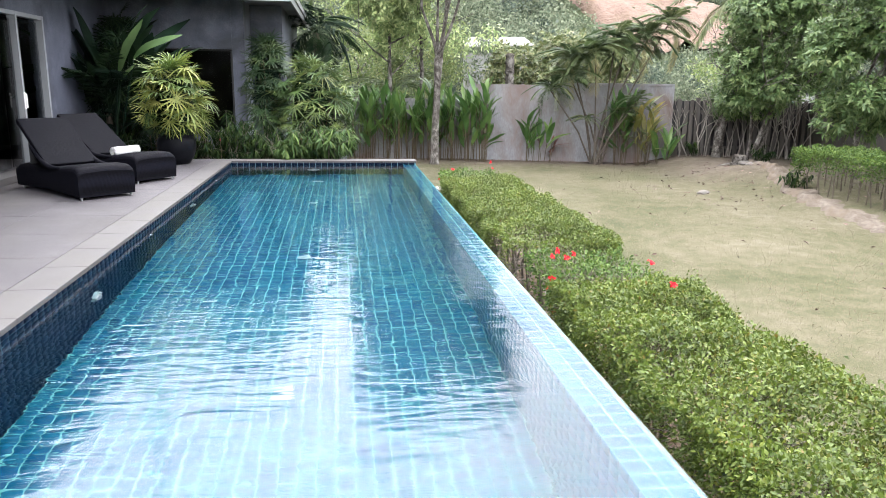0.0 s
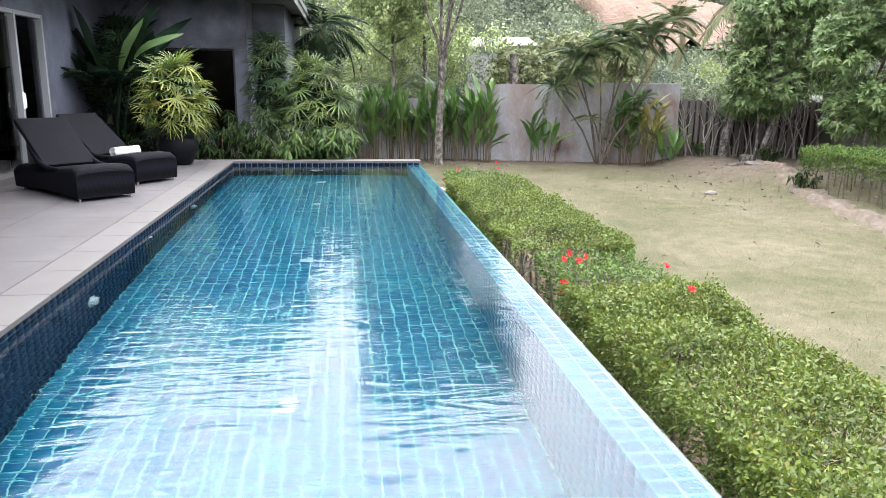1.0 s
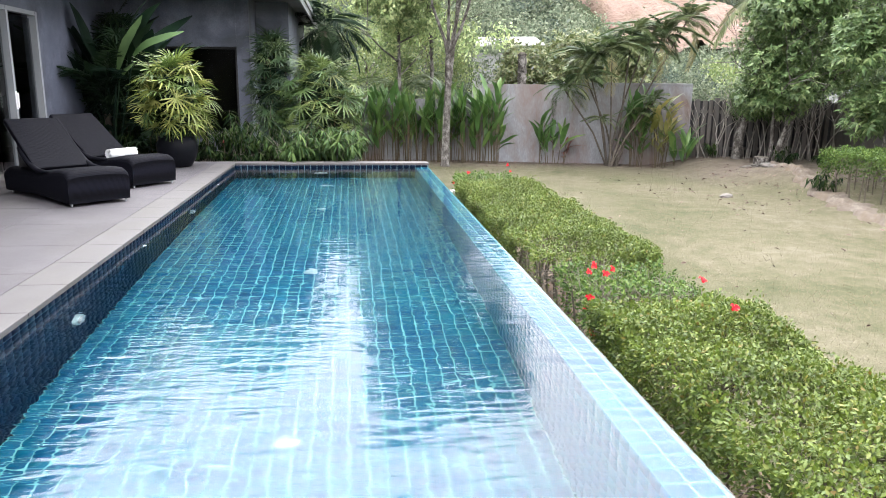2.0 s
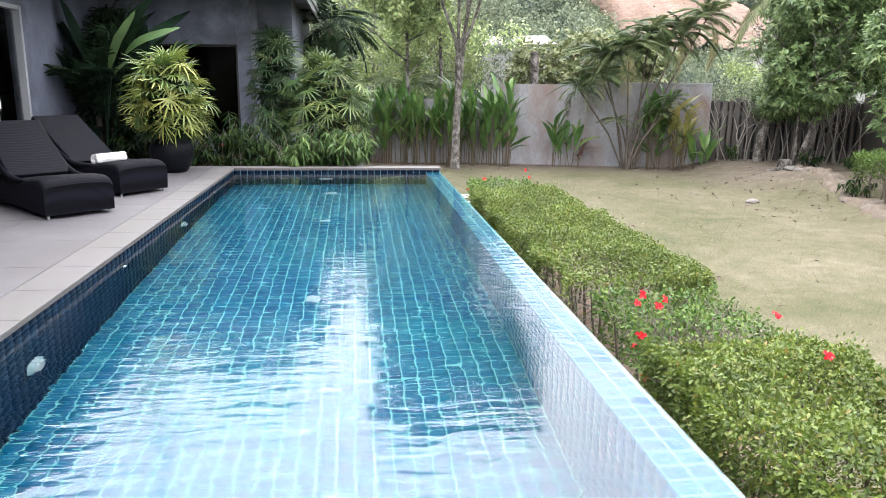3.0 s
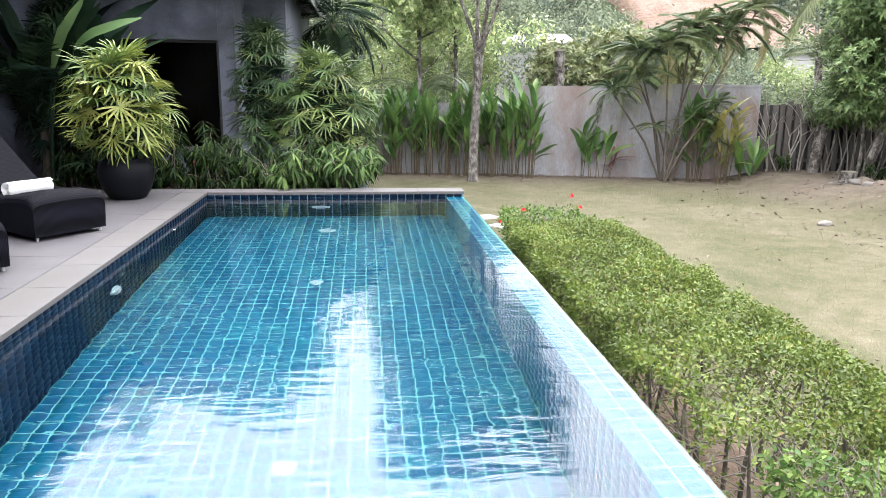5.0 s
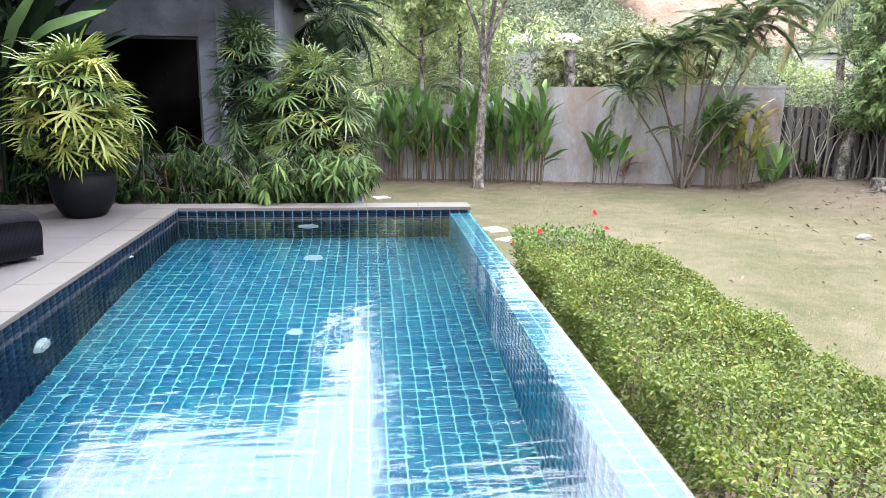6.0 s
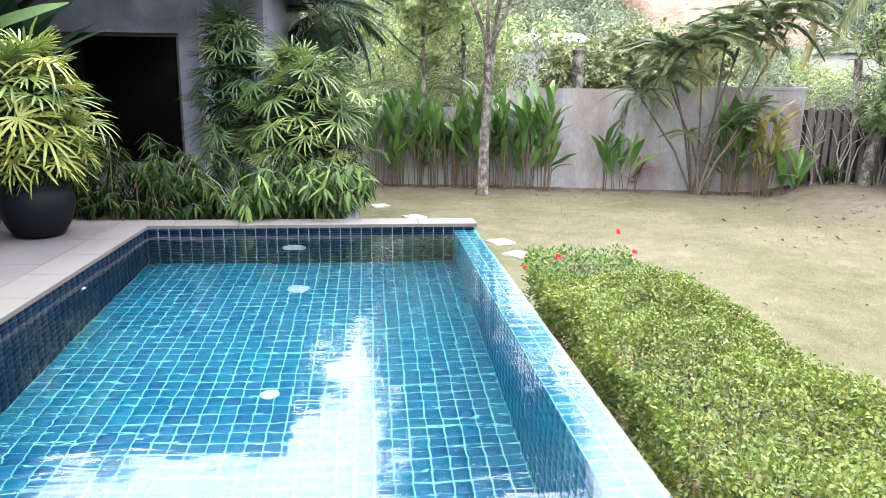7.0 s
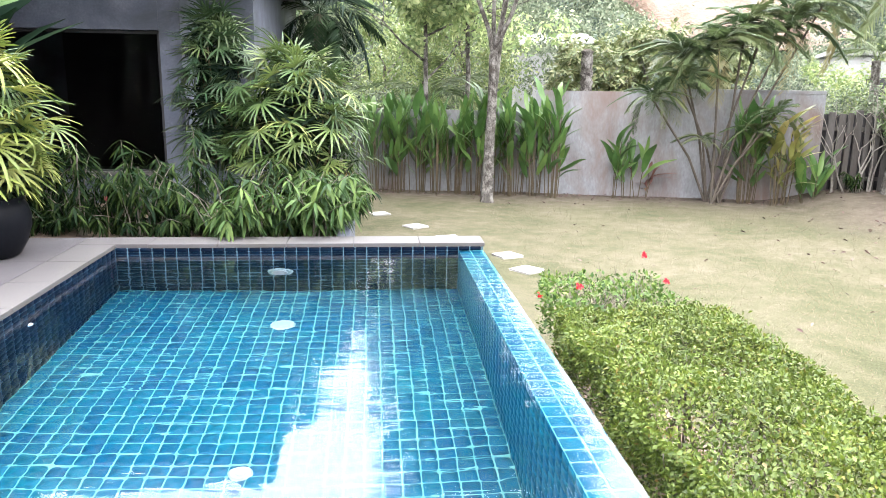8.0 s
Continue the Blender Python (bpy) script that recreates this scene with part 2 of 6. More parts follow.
L_FAR2 = leaf_mat("dark_wood_leaf", [(0.0, (0.0581, 0.0903, 0.0456)), (0.5, (0.1126, 0.1574, 0.0798)), (1.0, (0.2077, 0.2528, 0.1358))], 0.85, 0.25, True, 0.04)
L_TALL = leaf_mat("tall_tree_leaf", [(0.0, (0.2532, 0.3937, 0.1134)), (0.5, (0.5325, 0.7200, 0.2139)), (1.0, (0.9617, 1.1138, 0.4016))], 0.55, 0.35, True, 0.25)
L_MANGO = leaf_mat("yellow_green_fruit_tree_leaf", [(0.0, (0.0999, 0.1517, 0.0325)), (0.5, (0.2068, 0.2647, 0.0650)), (1.0, (0.3524, 0.3785, 0.1219))], 0.45, 0.3, True, 0.3)
L_YELLOW = leaf_mat("yellowing_frond_leaf", [(0.15, (0.3, 0.3, 0.08)), (0.9, (0.5, 0.45, 0.16))], 0.5, 0.3, False)
L_DRY = leaf_mat("dead_leaf", [(0.0, (0.07, 0.045, 0.03)), (0.6, (0.2, 0.13, 0.075)), (1.0, (0.36, 0.27, 0.16))], 0.8, 0.1)
L_GRASS = leaf_mat("dry_grass_blade", [(0.0, (0.2, 0.21, 0.08)), (0.5, (0.3, 0.28, 0.13)), (1.0, (0.4, 0.36, 0.2))], 0.7, 0.3, True, 0.2)


def rattan():
    m, n, l, p = mat_base("black_woven_rattan", 0.7, 0, 0.06)
    g = n.new("ShaderNodeTexCoord")
    w = n.new("ShaderNodeTexWave")
    w.wave_type, w.bands_direction = "BANDS", "X"
    w.inputs["Scale"].default_value = 34
    w.inputs["Distortion"].default_value = 0.6
    w2 = n.new("ShaderNodeTexWave")
    w2.wave_type, w2.bands_direction = "BANDS", "Y"
    w2.inputs["Scale"].default_value = 34
    l.new(g.outputs["Object"], w.inputs["Vector"])
    l.new(g.outputs["Object"], w2.inputs["Vector"])
    h = mixed(n, l, w.outputs["Color"], w2.outputs["Color"], 0.5)
    r = ramp_of(n, [(0.2, (0.0005, 0.0005, 0.001)), (0.8, (0.0055, 0.0057, 0.0098))])
    l.new(h, r.inputs["Fac"])
    l.new(r.outputs["Color"], p.inputs["Base Color"])
    bumped(n, l, p, h, 0.45, 0.005)
    return m


def glass_dark():
    m, n, l, p = mat_base("window_glass", 0.03, 0, 0.5)
    p.inputs["Transmission Weight"].default_value = 1.0
    p.inputs["IOR"].default_value = 1.18
    p.inputs["Base Color"].default_value = (0.6, 0.62, 0.64, 1)
    return m


def water_material():
    m, n, l, p = mat_base("pool_water", 0.0, 0, 0.5)
    p.inputs["Transmission Weight"].default_value = 1.0
    p.inputs["IOR"].default_value = 1.333
    p.inputs["Base Color"].default_value = (0.86, 0.97, 1.0, 1)
    a = noise_of(n, l, 1.0, 2, 0.5, (3.0, 12.0, 1.0), 0.6)
    b = noise_of(n, l, 1.0, 2, 0.5, (0.9, 2.6, 1.0), 0.3)
    d = noise_of(n, l, 7.0, 1, 0.4, (1.0, 1.0, 1.0), 0.3)
    c = noise_of(n, l, 0.45, 1, 0.5, (1.0, 1.0, 1.0))
    cr = ramp_of(n, [(0.35, (0.15, 0.15, 0.15)), (0.65, (1, 1, 1))])
    l.new(c.outputs["Fac"], cr.inputs["Fac"])
    h = mixed(n, l, mixed(n, l, a.outputs["Fac"], cr.outputs["Color"], 1.0, "MULTIPLY"), b.outputs["Fac"], 0.45)
    h = mixed(n, l, h, d.outputs["Fac"], 0.2)
    # livelier towards the inlet end, calmer by the planted end
    g = n.new("ShaderNodeNewGeometry")
    sep = n.new("ShaderNodeSeparateXYZ")
    l.new(g.outputs["Position"], sep.inputs[0])
    live = n.new("ShaderNodeMapRange")
    live.inputs["From Min"].default_value, live.inputs["From Max"].default_value = -4.0, -7.5
    live.inputs["To Min"].default_value, live.inputs["To Max"].default_value = 0.6, 1.35
    l.new(sep.outputs["Y"], live.inputs["Value"])
    swell = n.new("ShaderNodeMath")
    swell.operation = "MULTIPLY"
    l.new(h, swell.inputs[0])
    l.new(live.outputs["Result"], swell.inputs[1])
    bumped(n, l, p, swell.outputs[0], 0.2, 0.05)
    return m


LAWN = -1.1


def lawn_material():
    m, n, l, p = mat_base("dry_lawn", 0.95, 0, 0.1)
    big = noise_of(n, l, 0.55, 5, 0.6)
    mid = noise_of(n, l, 3.5, 5, 0.65)
    fine = noise_of(n, l, 70, 3, 0.7)
    r1 = ramp_of(n, [(0.32, (0.046, 0.053, 0.028)), (0.45, (0.073, 0.073, 0.044)), (0.58, (0.105, 0.097, 0.069)), (0.7, (0.144, 0.131, 0.104))])
    l.new(mixed(n, l, big.outputs["Fac"], mid.outputs["Fac"], 0.45), r1.inputs["Fac"])
    r2 = ramp_of(n, [(0.3, (0.5, 0.5, 0.46)), (0.7, (1.38, 1.34, 1.27))])
    l.new(fine.outputs["Fac"], r2.inputs["Fac"])
    col = mixed(n, l, r1.outputs["Color"], r2.outputs["Color"], 1.0, "MULTIPLY")
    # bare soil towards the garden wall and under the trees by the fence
    g = n.new("ShaderNodeNewGeometry")
    sep = n.new("ShaderNodeSeparateXYZ")
    l.new(g.outputs["Position"], sep.inputs[0])
    edge = n.new("ShaderNodeMath")
    edge.operation = "MULTIPLY_ADD"
    edge.inputs[1].default_value, edge.inputs[2].default_value = 0.216, -1.512
    l.new(sep.outputs["X"], edge.inputs[0])
    ysum = n.new("ShaderNodeMath")
    ysum.operation = "ADD"
    l.new(edge.outputs[0], ysum.inputs[0])
    l.new(sep.outputs["Y"], ysum.inputs[1])
    wob = n.new("ShaderNodeMath")
    wob.operation = "MULTIPLY_ADD"
    wob.inputs[1].default_value = 2.4
    l.new(mid.outputs["Fac"], wob.inputs[0])
    l.new(ysum.outputs[0], wob.inputs[2])
    mr = n.new("ShaderNodeMapRange")
    mr.inputs["From Min"].default_value, mr.inputs["From Max"].default_value = 9.6, 11.2
    l.new(wob.outputs[0], mr.inputs["Value"])
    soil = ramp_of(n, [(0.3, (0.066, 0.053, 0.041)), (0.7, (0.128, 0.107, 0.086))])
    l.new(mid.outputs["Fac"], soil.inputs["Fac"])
    col = mixed(n, l, col, soil.outputs["Color"], mr.outputs["Result"])
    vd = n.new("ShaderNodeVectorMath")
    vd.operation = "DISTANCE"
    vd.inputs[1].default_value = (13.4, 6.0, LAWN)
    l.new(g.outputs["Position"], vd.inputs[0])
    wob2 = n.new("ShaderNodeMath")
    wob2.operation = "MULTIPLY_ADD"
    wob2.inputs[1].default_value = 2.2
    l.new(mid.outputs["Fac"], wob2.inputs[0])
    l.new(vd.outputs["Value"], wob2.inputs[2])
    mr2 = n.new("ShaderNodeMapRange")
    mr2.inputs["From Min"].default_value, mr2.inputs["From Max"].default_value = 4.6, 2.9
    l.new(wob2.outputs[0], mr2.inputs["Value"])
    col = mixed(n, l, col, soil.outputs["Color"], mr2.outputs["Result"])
    # woodland floor far beyond the wall
    fr = n.new("ShaderNodeMapRange")
    fr.inputs["From Min"].default_value, fr.inputs["From Max"].default_value = 12.5, 15.0
    l.new(ysum.outputs[0], fr.inputs["Value"])
    col = mixed(n, l, col, (0.03, 0.038, 0.018), fr.outputs["Result"])
    l.new(col, p.inputs["Base Color"])
    bumped(n, l, p, fine.outputs["Fac"], 0.8, 0.02)
    return m


M_RATTAN, M_GLASS, M_WATER, M_LAWN = rattan(), glass_dark(), water_material(), lawn_material()


# ---- building helpers ----
def mesh_of(name, verts, faces, smooth=False):
    me = bpy.data.meshes.new(name)
    if isinstance(faces, np.ndarray) and len(faces):
        k = faces.shape[1]
        me.vertices.add(len(verts))
        me.vertices.foreach_set("co", np.asarray(verts, np.float32).ravel())
        me.loops.add(faces.size)
        me.loops.foreach_set("vertex_index", faces.astype(np.int32).ravel())
        me.polygons.add(len(faces))
        me.polygons.foreach_set("loop_start", np.arange(0, faces.size, k, dtype=np.int32))
        me.update(calc_edges=True)
    else:
        me.from_pydata([tuple(v) for v in verts], [], [tuple(f) for f in faces])
    me.validate()
    if smooth:
        me.polygons.foreach_set("use_smooth", [True] * len(me.polygons))
    me.update()
    return me


def part(name, data, material, parent=None, label="", m=None):
    """Links a bmesh or mesh as one mesh object under a thing."""
    if isinstance(data, bmesh.types.BMesh):
        me = bpy.data.meshes.new(name)
        data.to_mesh(me)
        data.free()
    else:
        me = data
    if material is not None and not me.materials:
        me.materials.append(material)
    ob = new(name, me)
    if parent is not None:
        ob.parent = parent
    if m is not None:
        ob.matrix_local = m
    if label:
        ob["label"] = label
    return ob


def thing(name, m, label, category, group="", kind=""):
    return tagged(place(new(name), m), label, category, group, kind)


def place(ob, m):
    ob.matrix_local = m
    return ob


def box(bm, x0, y0, z0, x1, y1, z1, bevel=0.0):
    r = bmesh.ops.create_cube(bm, size=1)
    bmesh.ops.transform(bm, matrix=Matrix.Translation(((x0 + x1) / 2, (y0 + y1) / 2, (z0 + z1) / 2)) @ Matrix.Diagonal((x1 - x0, y1 - y0, z1 - z0, 1)), verts=r["verts"])
    if bevel:
        edges = list({e for v in r["verts"] for e in v.link_edges})
        bmesh.ops.bevel(bm, geom=edges, offset=bevel, segments=2, affect="EDGES", profile=0.6)
    return bm


def boxed(x0, y0, z0, x1, y1, z1, bevel=0.0):
    return box(bmesh.new(), x0, y0, z0, x1, y1, z1, bevel)


def tube_arrays(points, radii, sides=7, base=0):
    """A tapered tube along points: verts and quads."""
    pts = [Vector(p) for p in points]
    vs, fs = [], []
    ref = Vector((0.31, 0.17, 0.93))
    for i, p in enumerate(pts):
        d = (pts[min(i + 1, len(pts) - 1)] - pts[max(i - 1, 0)]).normalized()
        if abs(d.dot(ref)) > 0.95:
            ref = Vector((0.9, 0.3, 0.1))
        u = d.cross(ref).normalized()
        w = d.cross(u)
        for k in range(sides):
            a = 2 * math.pi * k / sides
            vs.append(p + (u * math.cos(a) + w * math.sin(a)) * radii[i])
    for i in range(len(pts) - 1):
        for k in range(sides):
            a, b = base + i * sides + k, base + i * sides + (k + 1) % sides
            fs.append((a, b, b + sides, a + sides))
    return vs, fs


def tubes(name, lines, sides=6):
    vs, fs = [], []
    for pts, rad in lines:
        v, f = tube_arrays(pts, rad, sides, len(vs))
        vs += v
        fs += f
    return mesh_of(name, np.array([tuple(v) for v in vs]), np.array(fs), True)


def unit(a):
    return a / np.maximum(np.linalg.norm(a, axis=1, keepdims=True), 1e-6)


def leaves(pos, way, up, length, width, droop=0.15, fold=0.25):
    """Many pointed leaves with a folded midrib, bent along their length: verts and triangles."""
    n = len(pos)
    way = unit(way)
    side = unit(np.cross(way, up))
    nor = np.cross(side, way)
    length = np.broadcast_to(np.asarray(length, float), (n,))[:, None]
    width = np.broadcast_to(np.asarray(width, float), (n,))[:, None]
    vs = np.zeros((n, 8, 3))
    prof = [(0.0, 0, 0), (0.33, 0, 0), (0.68, 0, 0), (0.33, -1, 1), (0.33, 1, 1), (0.68, -0.8, 1), (0.68, 0.8, 1), (1.0, 0, 0)]
    for i, (s, w, lift) in enumerate(prof):
        vs[:, i] = pos + way * length * s + side * width * 0.5 * w + nor * (lift * fold * width * 0.5) - np.array([0, 0, 1.0]) * (droop * length * s * s)
    t = np.array([(0, 3, 1), (0, 1, 4), (3, 5, 1), (5, 2, 1), (1, 2, 4), (2, 6, 4), (5, 7, 2), (2, 7, 6)])
    return vs.reshape(-1, 3), (t[None] + (np.arange(n) * 8)[:, None, None]).reshape(-1, 3)


def plain_leaves(pos, way, up, length, width, droop=0.1, fold=0.3):
    """Small pointed leaves of four triangles with a folded midrib."""
    n = len(pos)
    way = unit(way)
    side = unit(np.cross(way, up))
    nor = np.cross(side, way)
    length = np.broadcast_to(np.asarray(length, float), (n,))[:, None]
    width = np.broadcast_to(np.asarray(width, float), (n,))[:, None]
    vs = np.zeros((n, 5, 3))
    for i, (s, w) in enumerate(((0.0, 0), (0.5, 0), (0.47, -1), (0.47, 1), (1.0, 0))):
        vs[:, i] = pos + way * length * s + side * width * 0.5 * w + nor * (abs(w) * fold * width * 0.5) - np.array([0, 0, 1.0]) * (droop * length * s * s)
    t = np.array([(0, 2, 1), (0, 1, 3), (2, 4, 1), (1, 4, 3)])
    return vs.reshape(-1, 3), (t[None] + (np.arange(n) * 5)[:, None, None]).reshape(-1, 3)


def flecks(pos, way, up, length, width):
    """Cheap folded leaves of two triangles."""
    n = len(pos)
    way = unit(way)
    side = unit(np.cross(way, up))
    nor = np.cross(side, way)
    length = np.broadcast_to(np.asarray(length, float), (n,))[:, None]
    width = np.broadcast_to(np.asarray(width, float), (n,))[:, None]
    vs = np.zeros((n, 4, 3))
    vs[:, 0] = pos
    vs[:, 1] = pos + way * length * 0.45 - side * width * 0.5 + nor * width * 0.12
    vs[:, 2] = pos + way * length
    vs[:, 3] = pos + way * length * 0.45 + side * width * 0.5 + nor * width * 0.12
    t = np.array([(0, 1, 2), (0, 2, 3)])
    return vs.reshape(-1, 3), (t[None] + (np.arange(n) * 4)[:, None, None]).reshape(-1, 3)


def rand_ways(n, up=0.3, spread=1.0):
    a = R.normal(size=(n, 3)) * spread
    a[:, 2] += up
    return unit(a)


def clump_mesh(name, centres, radii, per, length, width, up=0.3, cheap=True, flat=1.0):
    """Leaf clumps: per leaves spread in the outer shell of each ball."""
    c = np.repeat(np.asarray(centres, float), per, axis=0)
    r = np.repeat(np.asarray(radii, float), per)[:, None]
    d = unit(R.normal(size=(len(c), 3)))
    pos = c + d * r * (R.uniform(0.35, 1.08, (len(c), 1))) * np.array([1, 1, flat])
    tang = np.cross(d, unit(R.normal(size=d.shape)))
    way = unit(tang + d * 0.35 + np.array([0, 0, up - 0.25]))
    upv = unit(d + R.normal(size=d.shape) * 0.4)
    ln = length * R.uniform(0.65, 1.3, len(c))
    v, f = (flecks if cheap else leaves)(pos, way, upv, ln, ln * width)
    return mesh_of(name, v, f)


# ---- ground: one sheet, lawn, garden and hill ----


def smooth(a, b, v):
    t = np.clip((v - a) / (b - a), 0, 1)
    return t * t * (3 - 2 * t)


def height(x, y):
    x, y = np.asarray(x, float), np.asarray(y, float)
    z = LAWN + 0.02 * np.sin(x * 1.3 + 0.4) * np.cos(y * 1.1)
    z = z + 0.28 * smooth(10.8, 12.6, x) * smooth(-30, -4, y) * (1 - smooth(9, 14, y))
    z = z + 0.22 * np.exp(-((x - 12.0) ** 2 + (y - 4.6) ** 2) / 1.6)
    d = np.hypot(x * 0.55, y)
    z = z + 18.5 * smooth(26, 110, d) * smooth(6, 40, y) + 2.0 * np.sin(x * 0.06 + 1.1) * smooth(40, 80, y) + 3 * smooth(62, 120, y)
    z = z + 3.4 * np.exp(-((x - 31) / 10) ** 2 - ((y - 60) / 11) ** 2)
    return z


def axis(stops):
    out = []
    for a, b, s in stops:
        out += list(np.arange(a, b - 1e-6, s))
    return np.array(out + [stops[-1][1]])


gx = axis([(-400, -60, 40), (-60, -20, 8), (-20, -0.2, 3.3), (-0.2, 3.19, 3.39), (3.19, 16, 0.305), (16, 60, 4), (60, 400, 34)])
gy = axis([(-400, -60, 40), (-60, -16.2, 7.3), (-16.2, -14, 1.1), (-14, 0.25, 0.285), (0.25, 14, 0.55), (14, 60, 3.3), (60, 160, 8), (160, 600, 55)])
GX, GY = np.meshgrid(gx, gy, indexing="ij")
gverts = np.stack([GX, GY, height(GX, GY)], -1).reshape(-1, 3)
gfaces = []
for i in range(len(gx) - 1):
    for j in range(len(gy) - 1):
        cx, cy = (gx[i] + gx[i + 1]) / 2, (gy[j] + gy[j + 1]) / 2
        if -0.2 < cx < 3.19 and -16.2 < cy < 0.25:
            continue
        gfaces.append((i * len(gy) + j, (i + 1) * len(gy) + j, (i + 1) * len(gy) + j + 1, i * len(gy) + j + 1))
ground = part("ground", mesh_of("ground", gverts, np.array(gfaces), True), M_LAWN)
tagged(ground, "sparse dry yellow-green lawn running back to a hillside", "lawn", kind="structure")

# ---- pool ----
POOL_Y, WATER, FLOOR, P = -15.0, -0.07, -1.27, 0.1
pool = thing("swimming_pool", pose(0, 0, 0), "blue tiled infinity pool with a flush overflow edge", "pool", kind="structure")
part("pool_floor", boxed(-0.18, POOL_Y, FLOOR - 0.2, 3.1, 0.2, FLOOR - 0.004), M_GROUT, pool, "pale grouted pool floor")
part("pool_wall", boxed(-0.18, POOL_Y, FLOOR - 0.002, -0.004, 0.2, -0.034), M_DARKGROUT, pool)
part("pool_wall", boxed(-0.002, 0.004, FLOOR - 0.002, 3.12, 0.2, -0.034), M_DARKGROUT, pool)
part("pool_wall", boxed(-0.18, POOL_Y - 0.2, FLOOR - 0.2, 3.12, POOL_Y - 0.002, -0.034), M_GROUT, pool)
weir_wall = part("overflow_wall", boxed(2.904, POOL_Y, FLOOR - 0.35, 3.116, 0.002, -0.079), M_GROUT, pool, "overflow wall with wet blue tiles")


def tile_data(sx=0.0925, sy=0.0925, h=0.006):
    """A glazed tile with clipped corners and a soft edge."""
    a, b, cut = sx / 2, sy / 2, 0.008
    foot = [(-a + cut, -b), (a - cut, -b), (a, -b + cut), (a, b - cut), (a - cut, b), (-a + cut, b), (-a, b - cut), (-a, -b + cut)]
    k, q = 1 - 0.01 / sx, 1 - 0.01 / sy
    v = [(x, y, -0.004) for x, y in foot] + [(x * k, y * q, h - 0.004) for x, y in foot] + [(0, 0, h - 0.004)]
    f = []
    for i in range(8):
        j = (i + 1) % 8
        f += [(i, j, 8 + j), (i, 8 + j, 8 + i), (8 + i, 8 + j, 16)]
    return np.array(v, float), np.array(f)


TILE = mesh_of("tile", *tile_data())
TILE.materials.append(M_TILE)
# wall copy of the tile with shade put into its colour
SHADED_TILE = mesh_of("shaded_wall_tile", *tile_data())
SHADED_TILE.materials.append(M_WALLTILE)


def tile_field(name, cells, turn, parent, near, mesh=None, material=None):
    """cells: tile centres; those in the stretch near are pieces, the rest is one mesh."""
    tv, tf = tile_data()
    rot = np.array(turn.to_3x3())
    rest_v, rest_f, made = [], [], 0
    for c in cells:
        if near(c) and made < 300:
            ob = new("tile", mesh or TILE)
            ob.parent = parent
            ob.matrix_local = Matrix.Translation(c) @ turn.to_4x4() @ pose(0, 0, 0, R.uniform(-0.5, 0.5), R.uniform(-0.5, 0.5), R.uniform(-0.6, 0.6))
            made += 1
        else:
            jig = np.array(Euler((R.uniform(-0.008, 0.008), R.uniform(-0.008, 0.008), R.uniform(-0.012, 0.012))).to_matrix())
            rest_f.append(tf + len(tv) * len(rest_v))
            slip = np.array([R.uniform(-0.0018, 0.0018), R.uniform(-0.0018, 0.0018), 0])
            rest_v.append((tv @ jig.T + slip) @ rot.T + np.array(c))
    if rest_v:
        ob = part(name, mesh_of(name, np.concatenate(rest_v), np.concatenate(rest_f)), material or M_TILE, parent)
        tagged(ob, kind="stuff")


rows_y = [-(0.05 + P * j) for j in range(149)]
floor_part = [o for o in pool.children if o.name.startswith("pool_floor")][0]
wall_parts = [o for o in pool.children if o.name.startswith("pool_wall")]
tile_field("floor_tiles", [(0.05 + P * i, y, FLOOR) for i in range(29) for y in rows_y], Matrix.Identity(3), floor_part, lambda c: -4.75 < c[1] < -3.7)
depth_rows = [-0.0525] + [-0.125 - P * k for k in range(12)]
tile_field("wall_tiles", [(0, y, z) for y in rows_y for z in depth_rows[1:]], pose(0, 0, 0, 0, 90, 0).to_3x3(), wall_parts[0], lambda c: -4.0 < c[1] < -1.5 and c[2] < 0, SHADED_TILE, M_WALLTILE)
tile_field("wall_tiles", [(0.05 + P * i, 0, z) for i in range(29) for z in depth_rows[1:]], pose(0, 0, 0, 90, 0, 0).to_3x3(), wall_parts[1], lambda c: c[2] > -1.05, SHADED_TILE, M_WALLTILE)
tile_field("wall_tiles", [(2.9, y, z) for y in rows_y for z in depth_rows[1:]], pose(0, 0, 0, 0, -90, 0).to_3x3(), weir_wall, lambda c: False)
tile_field("edge_tiles", [(x, y, -0.0755) for x in (2.953, 3.053) for y in rows_y], Matrix.Identity(3), weir_wall, lambda c: c[1] > -14.8)
tile_field("outer_tiles", [(3.12, y, z) for y in rows_y for z in depth_rows[1:11]], pose(0, 0, 0, 0, 90, 0).to_3x3(), weir_wall, lambda c: False)


def half_row(name, cells, turn, parent):
    tv, tf = tile_data(0.094, 0.038)
    rot = np.array(turn.to_3x3())
    v = np.concatenate([tv @ rot.T + np.array(c) for c in cells])
    f = np.concatenate([tf + len(tv) * k for k in range(len(cells))])
    tagged(part(name, mesh_of(name, v, f), M_WALLTILE, parent), kind="stuff")


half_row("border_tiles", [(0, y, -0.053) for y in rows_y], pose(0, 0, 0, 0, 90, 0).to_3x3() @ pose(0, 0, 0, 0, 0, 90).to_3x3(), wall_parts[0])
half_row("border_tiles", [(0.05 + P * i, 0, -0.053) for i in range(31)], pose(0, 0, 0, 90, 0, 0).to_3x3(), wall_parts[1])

wb = bmesh.new()
bmesh.ops.create_grid(wb, x_segments=1, y_segments=1, size=0.5)
bmesh.ops.transform(wb, matrix=Matrix.Translation((1.562, POOL_Y / 2, WATER)) @ Matrix.Diagonal((3.12, -POOL_Y, 1, 1)), verts=wb.verts)
water = tagged(part("water", wb, M_WATER), "clear rippled pool water reflecting a bright sky", "water", kind="structure")
